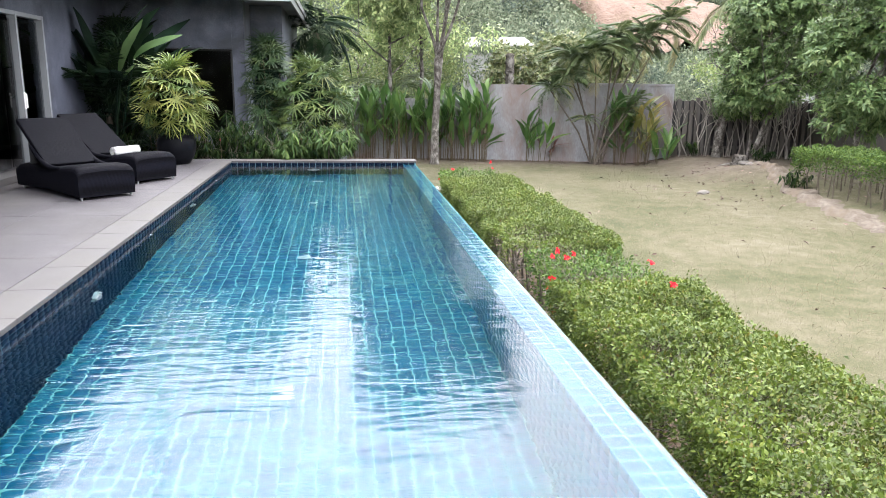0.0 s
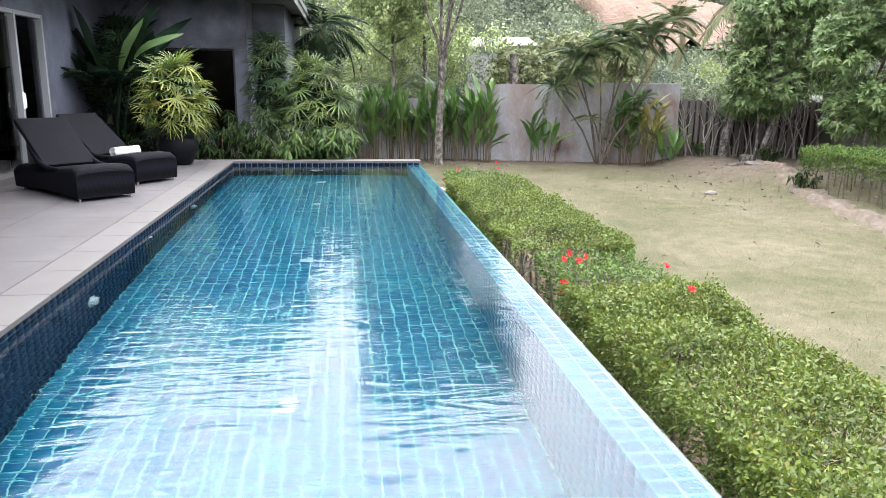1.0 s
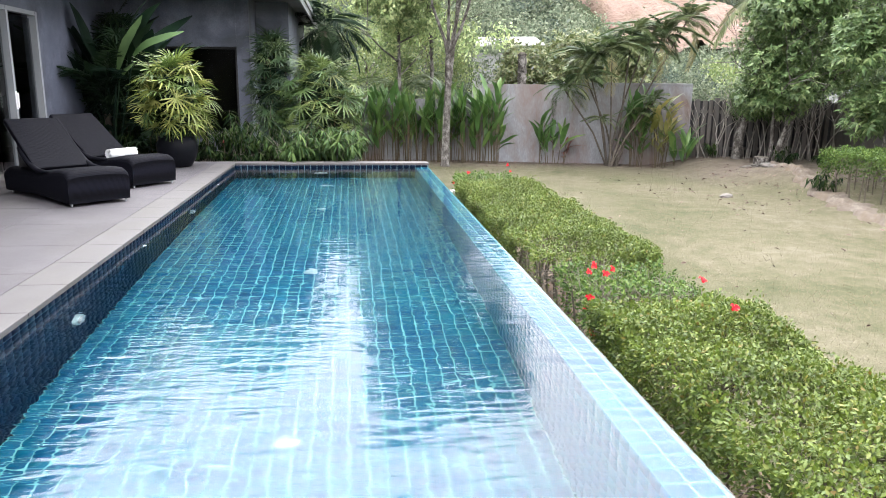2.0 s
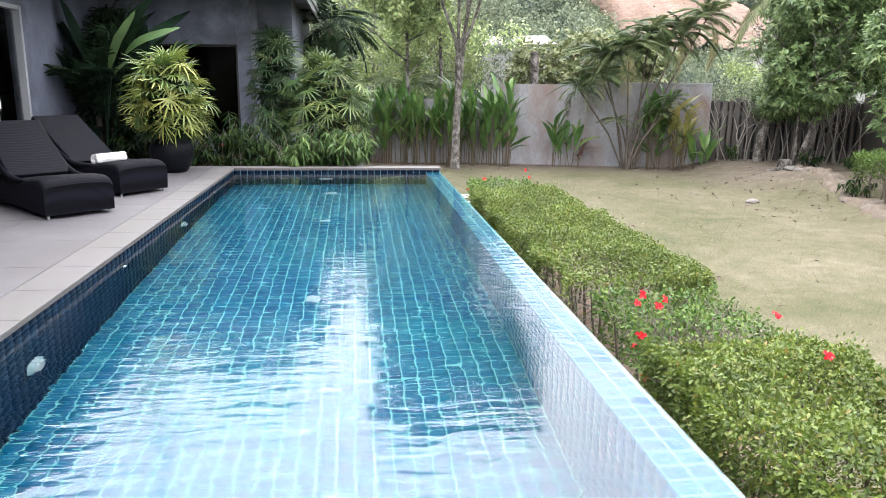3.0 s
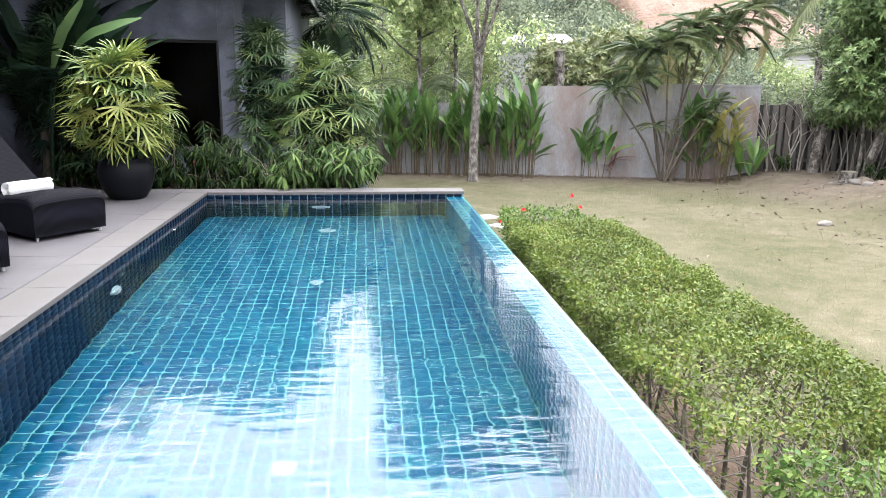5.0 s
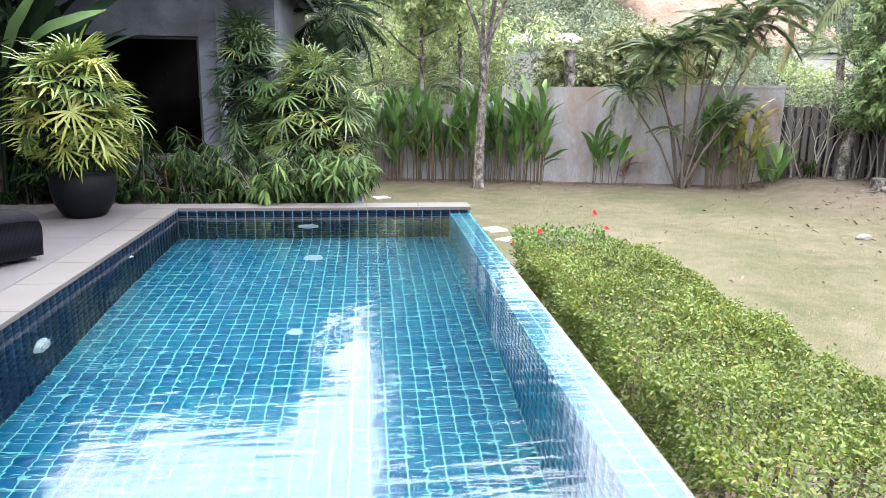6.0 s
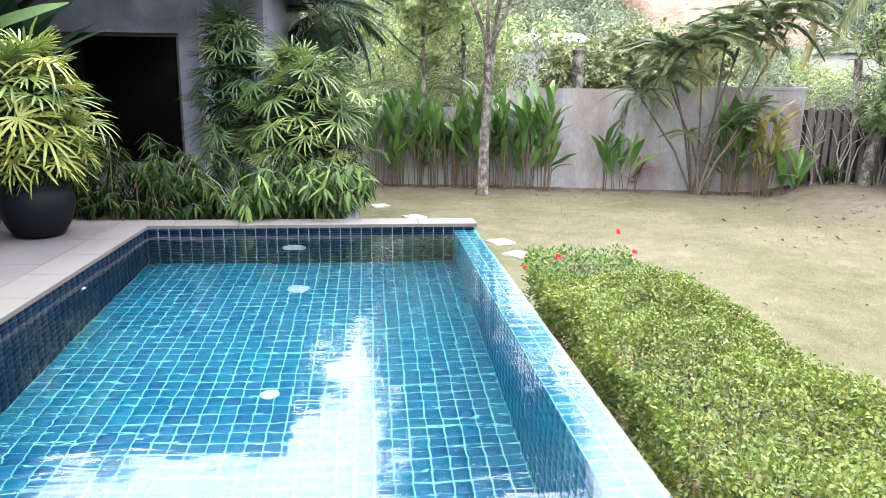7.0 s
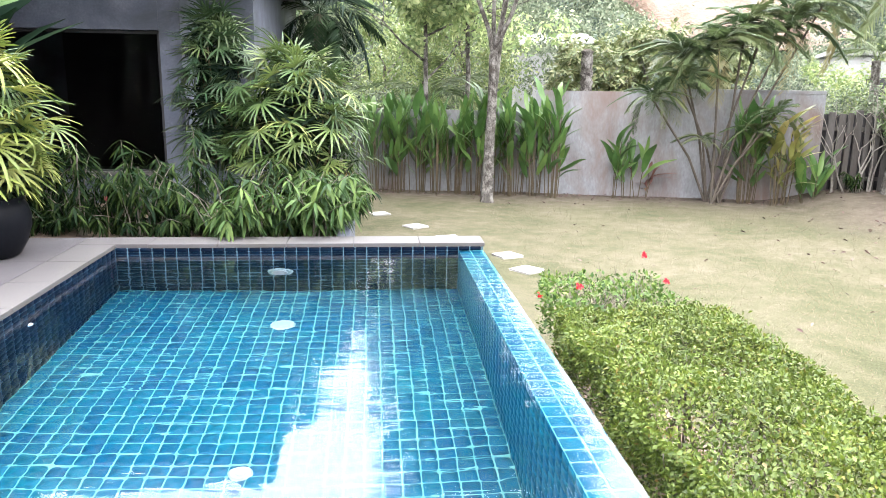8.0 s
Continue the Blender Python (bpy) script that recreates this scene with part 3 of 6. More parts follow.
water.visible_shadow = False


def disc(radius, thick, rim):
    """A round fitting, face towards +z."""
    bm = bmesh.new()
    bmesh.ops.create_cone(bm, cap_ends=True, segments=28, radius1=radius, radius2=radius - rim, depth=thick)
    bmesh.ops.translate(bm, verts=bm.verts, vec=(0, 0, thick / 2))
    return bm


def pool_lamp(m, radius=0.1):
    t = thing("pool_light", m, "round white pool lamp set under the water", "pool light", "pool lamps")
    part("rim", disc(radius, 0.03, 0.02), M_FITTING, t)
    part("lens", disc(radius * 0.68, 0.042, 0.015), M_ALU, t, "grey lens")
    return t


for y in (-3.4, -7.1, -10.8):
    pool_lamp(Matrix.Translation((0.003, y, -0.72)) @ pose(0, 0, 0, 0, 90, 0), 0.095)
pool_lamp(Matrix.Translation((1.36, -0.003, -0.73)) @ pose(0, 0, 0, 90, 0, 0), 0.11)
for y in (-0.78, -2.68, -5.45, -8.3):
    t = thing("floor_drain", Matrix.Translation((1.465, y, FLOOR + 0.003)), "white round drain cover on the pool floor", "drain", "pool floor drains")
    part("rim", disc(0.095 if y > -1 else 0.062, 0.012, 0.01), M_FITTING, t)
    part("grate", disc(0.055 if y > -1 else 0.034, 0.018, 0.006), M_FITTING, t)
for y in (-1.6, -5.4, -9.2):
    t = thing("inlet_nozzle", Matrix.Translation((0.003, y, -0.4)) @ pose(0, 0, 0, 0, 90, 0), "small white inlet nozzle in the tiled wall", "nozzle", "pool inlets")
    part("ring", disc(0.03, 0.012, 0.006), M_WHITE, t)
    part("nozzle", disc(0.014, 0.02, 0.004), M_WHITE, t)

# ---- coping and deck ----
deck = part("deck", boxed(-9.0, -20, -1.3, -0.305, 0.31, -0.012), M_DECK)
tagged(deck, "grey washed-pebble terrace beside the pool", "terrace", kind="structure")


def slab(parent, x0, y0, x1, y1, z0, z1, material, name="slab"):
    g = 0.002
    return part(name, boxed(x0 + g, y0 + g, z0, x1 - g, y1 - g, z1, 0.004), material, parent)


coping = thing("coping", pose(0, 0, 0), "pale smooth stone coping round the pool edge", "coping", kind="structure")
for k in range(26):
    y1 = 0.0 - 0.6 * k
    slab(coping, -0.3, y1 - 0.6, 0.012, y1, -0.034, 0.0, M_COPING)
for k in range(6):
    x0 = -0.3 + 0.5717 * k
    slab(coping, x0, -0.012 if k else 0.0, x0 + 0.5717, 0.3, -0.034, 0.0, M_COPING)
part("bedding", boxed(-0.3, -15, -0.2, -0.19, 0.29, -0.036), M_GROUT, coping)

terrace = thing("terrace_slabs", pose(0, 0, 0), "light grey textured terrace slabs", "paving", kind="structure")
for i in range(4):
    for j in range(18):
        x1 = -0.303 - 0.9 * i
        y1 = 0.3 - 0.9 * j
        slab(terrace, x1 - 0.9, y1 - 0.9, x1, y1, -0.0125, -0.001, M_DECK, "paving_slab")

# soil strip between the overflow wall and the lawn
strip = bmesh.new()
sv = []
for y in np.arange(-15, 0.01, 0.25):
    sv.append([strip.verts.new((x, y, z + 0.02 * math.sin(y * 5 + x * 9))) for x, z in ((3.13, LAWN + 0.12), (3.4, LAWN + 0.13), (3.9, LAWN + 0.14), (4.3, LAWN + 0.08), (4.55, LAWN - 0.03))])
for a, b in zip(sv, sv[1:]):
    for k in range(4):
        strip.faces.new((a[k], a[k + 1], b[k + 1], b[k]))
tagged(part("planting_soil", strip, M_SOIL), "bare brown soil strip under the hedge", "soil", kind="structure")

# ---- house ----
house = thing("house", pose(0, 0, 0), "single-storey villa of dark polished grey concrete", "house")
WY, WX = 2.75, -2.6
# window wall: pieces round the opening
part("window_wall", boxed(-2.6, WY, -1.2, -2.15, WY + 0.2, 2.85), M_CONCRETE, house)
part("window_wall", boxed(-0.27, WY, -1.2, -0.03, 3.85, 2.85), M_CONCRETE, house)
part("window_wall", boxed(-2.148, WY, -1.2, -0.272, WY + 0.2, 0.26), M_CONCRETE, house)
part("lintel", boxed(-2.148, WY, 1.91, -0.272, WY + 0.2, 2.85), M_CONCRETE, house)
part("side_wall", boxed(-0.028, 3.85, -1.2, 0.63, 9.4, 2.85), M_CONCRETE, house)
part("rear_wall", boxed(-9.0, 9.2, -1.2, -0.03, 9.4, 2.85), M_CONCRETE, house)
# room surfaces coloured near-black in place of unlit shade
part("inner_wall", boxed(-2.6, 6.0, -1.2, -0.03, 6.1, 2.84), M_DARKROOM, house, "room wall behind the window, coloured near-black as unlit")
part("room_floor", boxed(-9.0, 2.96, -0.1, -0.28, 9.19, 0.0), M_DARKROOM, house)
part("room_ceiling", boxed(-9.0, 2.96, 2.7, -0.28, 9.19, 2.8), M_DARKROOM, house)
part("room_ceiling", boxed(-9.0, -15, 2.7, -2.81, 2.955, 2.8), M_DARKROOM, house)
win = part("window", boxed(-2.1, WY + 0.1, 0.31, -0.32, WY + 0.106, 1.87), M_GLASS, house, "large dark window pane")
fr = bmesh.new()
for a in ((-2.146, 0.262, -0.274, 0.31), (-2.146, 1.87, -0.274, 1.908), (-2.146, 0.31, -2.1, 1.87), (-0.32, 0.31, -0.274, 1.87)):
    box(fr, a[0], WY + 0.08, a[1], a[2], WY + 0.13, a[3], 0.004)
part("window_frame", fr, M_DARKROOM, win, "dark metal frame")
part("window_sill", boxed(-2.2, WY - 0.06, 0.255, -0.25, WY - 0.002, 0.3, 0.006), M_COPING, win, "pale sill")
# door wall, with the sliding door let in
D0, D1, DT = -4.6, -0.42, 2.22
part("door_wall", boxed(WX - 0.2, D1 + 0.002, -1.2, WX, WY + 0.2, 2.85), M_CONCRETE, house)
part("door_wall", boxed(WX - 0.2, -15, -1.2, WX, D0 - 0.002, 2.85), M_CONCRETE, house)
part("door_lintel", boxed(WX - 0.2, D0, DT, WX, D1, 2.85), M_CONCRETE, house)
door = part("sliding_door", boxed(WX - 0.09, D0, 0.0, WX - 0.03, D1, 0.05), M_ALU, house, "grey aluminium sliding glass door")
for y0, y1, off in ((D0 + 0.002, -3.2, 0.0), (-3.25, -1.82, 0.012), (-1.86, -1.3, 0.0), (-1.38, D1 - 0.062, 0.014)):
    pane = part("pane", boxed(WX - 0.075 + off, y0 + 0.06, 0.1, WX - 0.069 + off, y1 - 0.06, DT - 0.1), M_GLASS, door)
for y in (D0 + 0.002, -3.25, -1.42, D1 - 0.062):
    part("stile", boxed(WX - 0.1, y, 0.052, WX + 0.012, y + 0.06, DT - 0.002, 0.004), M_ALU, door)
part("head_rail", boxed(WX - 0.1, D0 + 0.064, DT - 0.06, WX + 0.008, D1 - 0.064, DT - 0.002, 0.004), M_ALU, door)
hd = boxed(WX + 0.012, -1.405, 0.9, WX + 0.045, -1.375, 1.1, 0.008)
box(hd, WX + 0.01, -1.41, 0.88, WX + 0.02, -1.37, 1.12, 0.003)
part("handle", hd, M_WHITE, door, "pale pull handle")
part("door_step", boxed(WX, D0, 0.0, WX + 0.28, D1 - 0.6, 0.09, 0.008), M_COPING, house, "pale step under the door")
# near-black as well, for the unlit room behind the door
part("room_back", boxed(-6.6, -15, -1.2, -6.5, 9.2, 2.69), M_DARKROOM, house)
# roof: hipped, deep fascia
rb = bmesh.new()
EX, EY, EZ = 0.95, 1.5, 2.72
pts = [(-9.5, EY, EZ + 0.24), (EX, EY, EZ + 0.24), (EX, 10.2, EZ + 0.24), (-9.5, 10.2, EZ + 0.24), (-9.5, 5.9, 4.2), (-3.0, 5.9, 4.2)]
rv = [rb.verts.new(p) for p in pts]
for f in ((0, 1, 5, 4), (1, 2, 5), (2, 3, 4, 5), (3, 0, 4), (3, 2, 1, 0)):
    rb.faces.new([rv[i] for i in f])
part("roof", rb, M_ROOF, house, "low hipped dark shingle roof")
lw = bmesh.new()
pts = [(-9.5, -15.5, EZ + 0.24), (-1.6, -15.5, EZ + 0.24), (-1.6, EY - 0.004, EZ + 0.24), (-9.5, EY - 0.004, EZ + 0.24), (-5.6, -13, 4.1), (-5.6, EY - 0.004, 4.1)]
rv = [lw.verts.new(p) for p in pts]
for f in ((0, 1, 4), (1, 2, 5, 4), (2, 3, 5), (3, 0, 4, 5), (3, 2, 1, 0)):
    lw.faces.new([rv[i] for i in f])
part("roof", lw, M_ROOF, house, "low hipped dark shingle roof")
for a in ((-1.6, EY - 0.03, EX + 0.03, EY), (EX, EY + 0.002, EX + 0.03, 10.2), (-1.63, -15.5, -1.6, EY - 0.034)):
    fb = boxed(a[0], a[1], EZ, a[2], a[3], EZ + 0.236, 0.004)
    if a[0] == -1.6:
        box(fb, a[0], a[1] - 0.03, EZ + 0.13, a[2] + 0.03, a[1] - 0.002, EZ + 0.236, 0.004)
    elif a[0] == EX:
        box(fb, a[2] + 0.002, EY - 0.03, EZ + 0.13, a[2] + 0.03, a[3], EZ + 0.236, 0.004)
    part("fascia", fb, M_FASCIA, house, "grey painted fascia board")
part("soffit", boxed(-2.29, EY + 0.002, EZ + 0.14, EX - 0.002, 10.15, EZ + 0.15), M_CONCRETE, house)
socket = tagged(part("wall_socket", boxed(WX + 0.002, -0.18, 0.4, WX + 0.025, -0.06, 0.52, 0.008), M_WHITE), "small white weatherproof socket on the wall", "socket")

# planting bed behind the pool, held by a low concrete wall
bed = thing("planting_bed", pose(0, 0, 0), "raised planting bed with a concrete end wall", "planting bed", kind="structure")
part("bed_wall", boxed(1.82, 0.32, -1.25, 1.94, 2.4, -0.03, 0.01), M_CONCRETE, bed)
part("bed_wall", boxed(-2.6, 0.315, -1.25, 1.815, 0.4, -0.05, 0.01), M_CONCRETE, bed)
part("soil", boxed(-2.59, 0.402, -1.2, 1.818, 2.74, -0.08), M_SOIL, bed, "dark planting soil")


# ---- loungers ----
def lounger(m):
    t = thing("sun_lounger", m, "black woven rattan sun lounger with a raised back", "sun lounger", "loungers on the terrace")
    # local x: from the foot end to the head; y across
    prof = [(0.0, 0.30), (0.03, 0.345), (0.09, 0.37), (0.2, 0.372), (0.38, 0.355), (0.55, 0.325), (0.72, 0.305), (0.9, 0.3), (1.2, 0.3), (1.52, 0.3), (1.62, 0.26)]
    bm = bmesh.new()
    W2 = 0.33
    ring = []
    for y, dz in ((-W2, -0.06), (-W2 + 0.008, -0.03), (-W2 + 0.03, -0.01), (-W2 + 0.1, 0.004), (0.0, 0.012), (W2 - 0.1, 0.004), (W2 - 0.03, -0.01), (W2 - 0.008, -0.03), (W2, -0.06)):
        top = [bm.verts.new((x, y, z + dz)) for x, z in prof]
        bot = [bm.verts.new((x * 0.985 + 0.012, y * 0.985, 0.035 + 0.03 * math.sin(math.pi * min(max((x - 0.1) / 1.3, 0), 1)))) for x, z in prof]
        ring.append((top, bot))
    for (t0, b0), (t1, b1) in zip(ring, ring[1:]):
        for i in range(len(prof) - 1):
            bm.faces.new((t0[i], t1[i], t1[i + 1], t0[i + 1]))
            bm.faces.new((b0[i], b0[i + 1], b1[i + 1], b1[i]))
        bm.faces.new((t0[0], b0[0], b1[0], t1[0]))
        bm.faces.new((t0[-1], t1[-1], b1[-1], b0[-1]))
    for k, (tt, bb) in ((0, ring[0]), (1, ring[-1])):
        for i in range(len(prof) - 1):
            q = (tt[i], tt[i + 1], bb[i + 1], bb[i])
            bm.faces.new(q if k == 0 else q[::-1])
    bmesh.ops.recalc_face_normals(bm, faces=bm.faces)
    for f in bm.faces:
        f.smooth = abs(f.normal.z) > 0.2
    part("base", bm, M_RATTAN, t, "woven base with a rounded foot end")
    # backrest
    bb = boxed(0, -0.3, -0.03, 0.86, 0.3, 0.03, 0.018)
    bmesh.ops.transform(bb, matrix=pose(0.84, 0, 0.315, 0, -36, 0), verts=bb.verts)
    part("backrest", bb, M_RATTAN, t, "flat woven backrest")
    # side rails: sweep up from the seat into the foot of the backrest
    for y in (-0.3, 0.3):
        rail = [Vector((x, y, z)) for x, z in ((0.46, 0.318), (0.62, 0.312), (0.78, 0.32), (0.92, 0.36), (1.06, 0.44), (1.2, 0.535))]
        part("side_rail", tubes("side_rail", [(rail, [0.016, 0.03, 0.034, 0.034, 0.03, 0.02])], 10), M_RATTAN, t)
    pr = bmesh.new()
    box(pr, -0.012, -0.25, -0.012, 0.012, 0.25, 0.3, 0.004)
    bmesh.ops.transform(pr, matrix=pose(1.36, 0, 0.29, 0, 0, 0), verts=pr.verts)
    part("back_prop", pr, M_DARKROOM, t)
    for x, y in ((0.045, -0.29), (0.045, 0.29), (1.5, -0.29), (1.5, 0.29)):
        lb = bmesh.new()
        bmesh.ops.create_cone(lb, cap_ends=True, segments=12, radius1=0.012, radius2=0.014, depth=0.07)
        bmesh.ops.translate(lb, verts=lb.verts, vec=(x, y, 0.035))
        part("foot", lb, M_ALU, t, "small metal foot")
    return t


def lounger_pose(foot_a, foot_b):
    a, b = Vector(foot_a), Vector(foot_b)
    mid = (a + b) / 2
    ac = b - a
    way = Vector((-ac.y, ac.x)).normalized()
    mid = mid - way * 0.045
    return pose(mid.x, mid.y, 0, 0, 0, math.degrees(math.atan2(way.y, way.x)))


first = lounger(lounger_pose((-1.01, -4.14), (-0.615, -3.765)))
SECOND = lounger_pose((-0.80, -2.79), (-0.43, -2.27))
second = copy_thing(first, SECOND)

# rolled towel on the second lounger
tb = bmesh.new()
spiral = []
for k in range(60):
    a = k * 0.36
    r = 0.012 + 0.0021 * k * 0.36 * 2.05
    spiral.append((r * math.cos(a), r * math.sin(a) * 0.92))
cols = []
for j in range(7):
    s = j / 6
    cols.append([tb.verts.new((x * (1 + 0.012 * math.sin(j * 2.3)), -0.23 + 0.46 * s, z + 0.001 * math.sin(j * 1.7 + x * 40))) for x, z in spiral])
for c0, c1 in zip(cols, cols[1:]):
    for i in range(len(spiral) - 1):
        tb.faces.new((c0[i], c0[i + 1], c1[i + 1], c1[i]))
bmesh.ops.solidify(tb, geom=tb.faces[:], thickness=0.006)
towel = part("towel", tb, M_TOWEL)
towel.matrix_local = SECOND @ pose(0.62, -0.03, 0.368, 0, 0, 4) @ Matrix.Diagonal((0.72, 0.9, 0.72, 1))
tagged(towel, "white towel rolled up on the black lounger", "towel")


# ---- lady palms: fans of narrow leaflets, each fan a part ----
def fan_mesh(name, n, length, width, spread, seed, droop=0.35):
    rr = np.random.RandomState(seed)
    vs, fs = [], []
    for k in range(n):
        a = radians(spread) * ((k + 0.5) / n - 0.5) * 2 + rr.uniform(-0.06, 0.06)
        ln = length * (1 - 0.25 * abs(a) / radians(spread)) * rr.uniform(0.88, 1.1)
        dr = droop * rr.uniform(0.7, 1.4)
        base = len(vs)
        steps = [0.0, 0.3, 0.65, 0.92, 1.0]
        wid = [0.35, 1.0, 0.95, 0.6, 0.1]
        for s, w in zip(steps, wid):
            c = np.array([math.cos(a) * ln * s, math.sin(a) * ln * s, 0.1 * math.sin(s * 2.2) * ln - dr * ln * s * s])
            sd = np.array([-math.sin(a), math.cos(a), 0]) * width * 0.5 * w
            vs += [c - sd, c + np.array([0, 0, -0.2 * width * w]), c + sd]
        for i in range(len(steps) - 1):
            o = base + 3 * i
            fs += [(o, o + 1, o + 4, o + 3), (o + 1, o + 2, o + 5, o + 4)]
    return mesh_of(name, np.array(vs), np.array(fs), True)


def fan_set(material, tag, length, width):
    out = []
    for k in range(5):
        me = fan_mesh("fan_" + tag, 11 + k // 2, length * (0.85 + 0.08 * k), width, 100 + 12 * k, 11 + k, 0.1 + 0.07 * k)
        me.materials.append(material)
        out.append(me)
    return out


def aim(p, way, roll=0.0):
    """Pose at p whose x runs along way and whose z stays as upright as it can."""
    x = Vector(way).normalized()
    y = Vector((0, 0, 1)).cross(x)
    y = y.normalized() if y.length > 1e-3 else Vector((0, 1, 0))
    z = x.cross(y)
    m = Matrix((x, y, z)).transposed().to_4x4()
    return Matrix.Translation(p) @ m @ pose(0, 0, 0, roll, 0, 0)


def facing(p, out, spin):
    """Pose at p whose z looks along out and whose x hangs down, turned by spin degrees about out."""
    z = Vector(out).normalized()
    x = Vector((0, 0, -1)) - z * (-z.z)
    x = x.normalized() if x.length > 1e-3 else Vector((1, 0, 0))
    y = z.cross(x)
    return Matrix.Translation(p) @ Matrix((x, y, z)).transposed().to_4x4() @ pose(0, 0, 0, 0, 0, spin)


def lady_palm(t, centre, radius, z0, z1, n, fans, seed, squash=1.0, stems=14, inner=()):
    """Fans on stalks over an egg-shaped volume round centre (in the thing's space)."""
    rr = np.random.RandomState(seed)
    lines = []
    for k in range(stems):
        a, q = rr.uniform(0, 6.28), rr.uniform(0.02, 0.35) * radius
        b = Vector((centre[0] + q * math.cos(a), centre[1] + q * math.sin(a) * squash, z0))
        e = Vector((centre[0] + 2.0 * q * math.cos(a), centre[1] + 2.0 * q * math.sin(a) * squash, z0 + (z1 - z0) * rr.uniform(0.5, 0.85)))
        lines.append(([b, (b + e) / 2 + Vector((0.02, 0.02, 0)), e], [0.013, 0.012, 0.01]))
    stalks = []
    for k in range(n):
        u = (k + 0.5) / n
        h = u ** 0.9
        a = k * 2.39996 + rr.uniform(-0.3, 0.3)
        prof = math.sin(math.pi * min(0.12 + 0.86 * h, 0.98)) ** 0.55
        q = radius * prof * (rr.uniform(0.72, 1.12) if k % 4 else rr.uniform(0.35, 0.75))
        p = Vector((centre[0] + q * math.cos(a), centre[1] + q * math.sin(a) * squash, z0 + (z1 - z0) * h * rr.uniform(0.93, 1.03)))
        tilt = rr.uniform(-0.3, 0.25) + 0.2 * h + (rr.uniform(0.3, 1.1) if h > 0.8 else 0)
        way = Vector((math.cos(a) + rr.uniform(-0.35, 0.35), math.sin(a) + rr.uniform(-0.35, 0.35), tilt))
        root = Vector((centre[0] + 0.25 * q * math.cos(a), centre[1] + 0.25 * q * math.sin(a) * squash, p.z - rr.uniform(0.1, 0.3)))
        stalks.append(([root, (root + p) / 2 + Vector((0, 0, 0.06)), p], [0.006, 0.005, 0.004]))
        out = Vector((math.cos(a) + rr.uniform(-0.3, 0.3), math.sin(a) + rr.uniform(-0.3, 0.3), 0.55 + 0.7 * h + rr.uniform(-0.45, 0.5)))
        face = facing(p, out, rr.uniform(-75, 75)) if k % 3 == 0 else aim(p, way, rr.uniform(-35, 35))
        part("fan_leaf", fans[rr.randint(len(fans))], None, t, "", face @ Matrix.Scale(rr.uniform(0.72, 1.0), 4))
    # inner leaves in a darker colour, painting the shade inside the clump
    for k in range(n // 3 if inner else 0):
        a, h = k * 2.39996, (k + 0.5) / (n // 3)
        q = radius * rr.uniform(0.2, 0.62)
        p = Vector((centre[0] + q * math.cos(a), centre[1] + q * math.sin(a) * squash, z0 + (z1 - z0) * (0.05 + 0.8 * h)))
        part("fan_leaf", inner[rr.randint(len(inner))], None, t, "inner leaf coloured dark for shade", facing(p, (math.cos(a), math.sin(a), 0.4), rr.uniform(-80, 80)) @ Matrix.Scale(0.8, 4))
    for ln in lines:
        part("stem", tubes("stem", [ln], 6), M_STALK, t)
    tagged(part("stalk_growth", tubes("stalk_growth", stalks, 4), L_SHRUB, t), kind="stuff")


FANS_POT = fan_set(L_RHAPIS, "pot", 0.31, 0.026)
FANS_BED = fan_set(L_RHAPIS2, "bed", 0.34, 0.026)
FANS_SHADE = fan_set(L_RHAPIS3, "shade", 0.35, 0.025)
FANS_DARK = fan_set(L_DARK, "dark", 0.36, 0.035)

# big black pot with a lady palm
pot_at = (-0.77, -0.42, 0.0)
potted = thing("potted_palm", pose(*pot_at), "yellow-green lady palm in a big round black pot", "potted plant")
pb = bmesh.new()
prof = [(0.0, 0.0), (0.2, 0.0), (0.235, 0.02), (0.3, 0.12), (0.345, 0.25), (0.35, 0.34), (0.33, 0.41), (0.3, 0.455), (0.315, 0.475), (0.3, 0.49), (0.275, 0.475), (0.27, 0.42), (0.0, 0.41)]
rings = []
for r, z in [(a * 0.86, b * 0.95) for a, b in prof]:
    rings.append([pb.verts.new((r * math.cos(6.28318 * k / 36), r * math.sin(6.28318 * k / 36), z)) for k in range(36)] if r > 0 else [pb.verts.new((0, 0, z))])
for r0, r1 in zip(rings, rings[1:]):
    for k in range(36):
        k2 = (k + 1) % 36
        if len(r0) == 1:
            pb.faces.new((r0[0], r1[k2], r1[k]))
        elif len(r1) == 1:
            pb.faces.new((r0[k], r0[k2], r1[0]))
        else:
            pb.faces.new((r0[k], r0[k2], r1[k2], r1[k]))
bmesh.ops.recalc_face_normals(pb, faces=pb.faces)
for f in pb.faces:
    f.smooth = True
part("pot", pb, M_POT, potted, "round black glazed pot")
part("potting_soil", disc(0.23, 0.01, 0.004), M_SOIL, potted, "", pose(0, 0, 0.386))
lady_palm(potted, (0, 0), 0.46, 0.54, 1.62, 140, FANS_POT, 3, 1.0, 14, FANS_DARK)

# lady palms in the bed by the house
bush = thing("lady_palm_clump", pose(1.12, 2.05, -0.08), "tall clump of green lady palms beside the house", "palm clump", "lady palms in the bed")
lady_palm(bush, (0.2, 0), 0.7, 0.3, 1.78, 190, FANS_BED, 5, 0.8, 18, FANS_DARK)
# clumps near the walls take leaf colours with shade put in
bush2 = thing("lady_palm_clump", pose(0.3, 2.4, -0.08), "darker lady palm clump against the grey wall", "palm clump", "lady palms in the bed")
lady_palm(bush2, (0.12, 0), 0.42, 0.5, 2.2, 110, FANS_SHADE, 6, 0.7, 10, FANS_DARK)
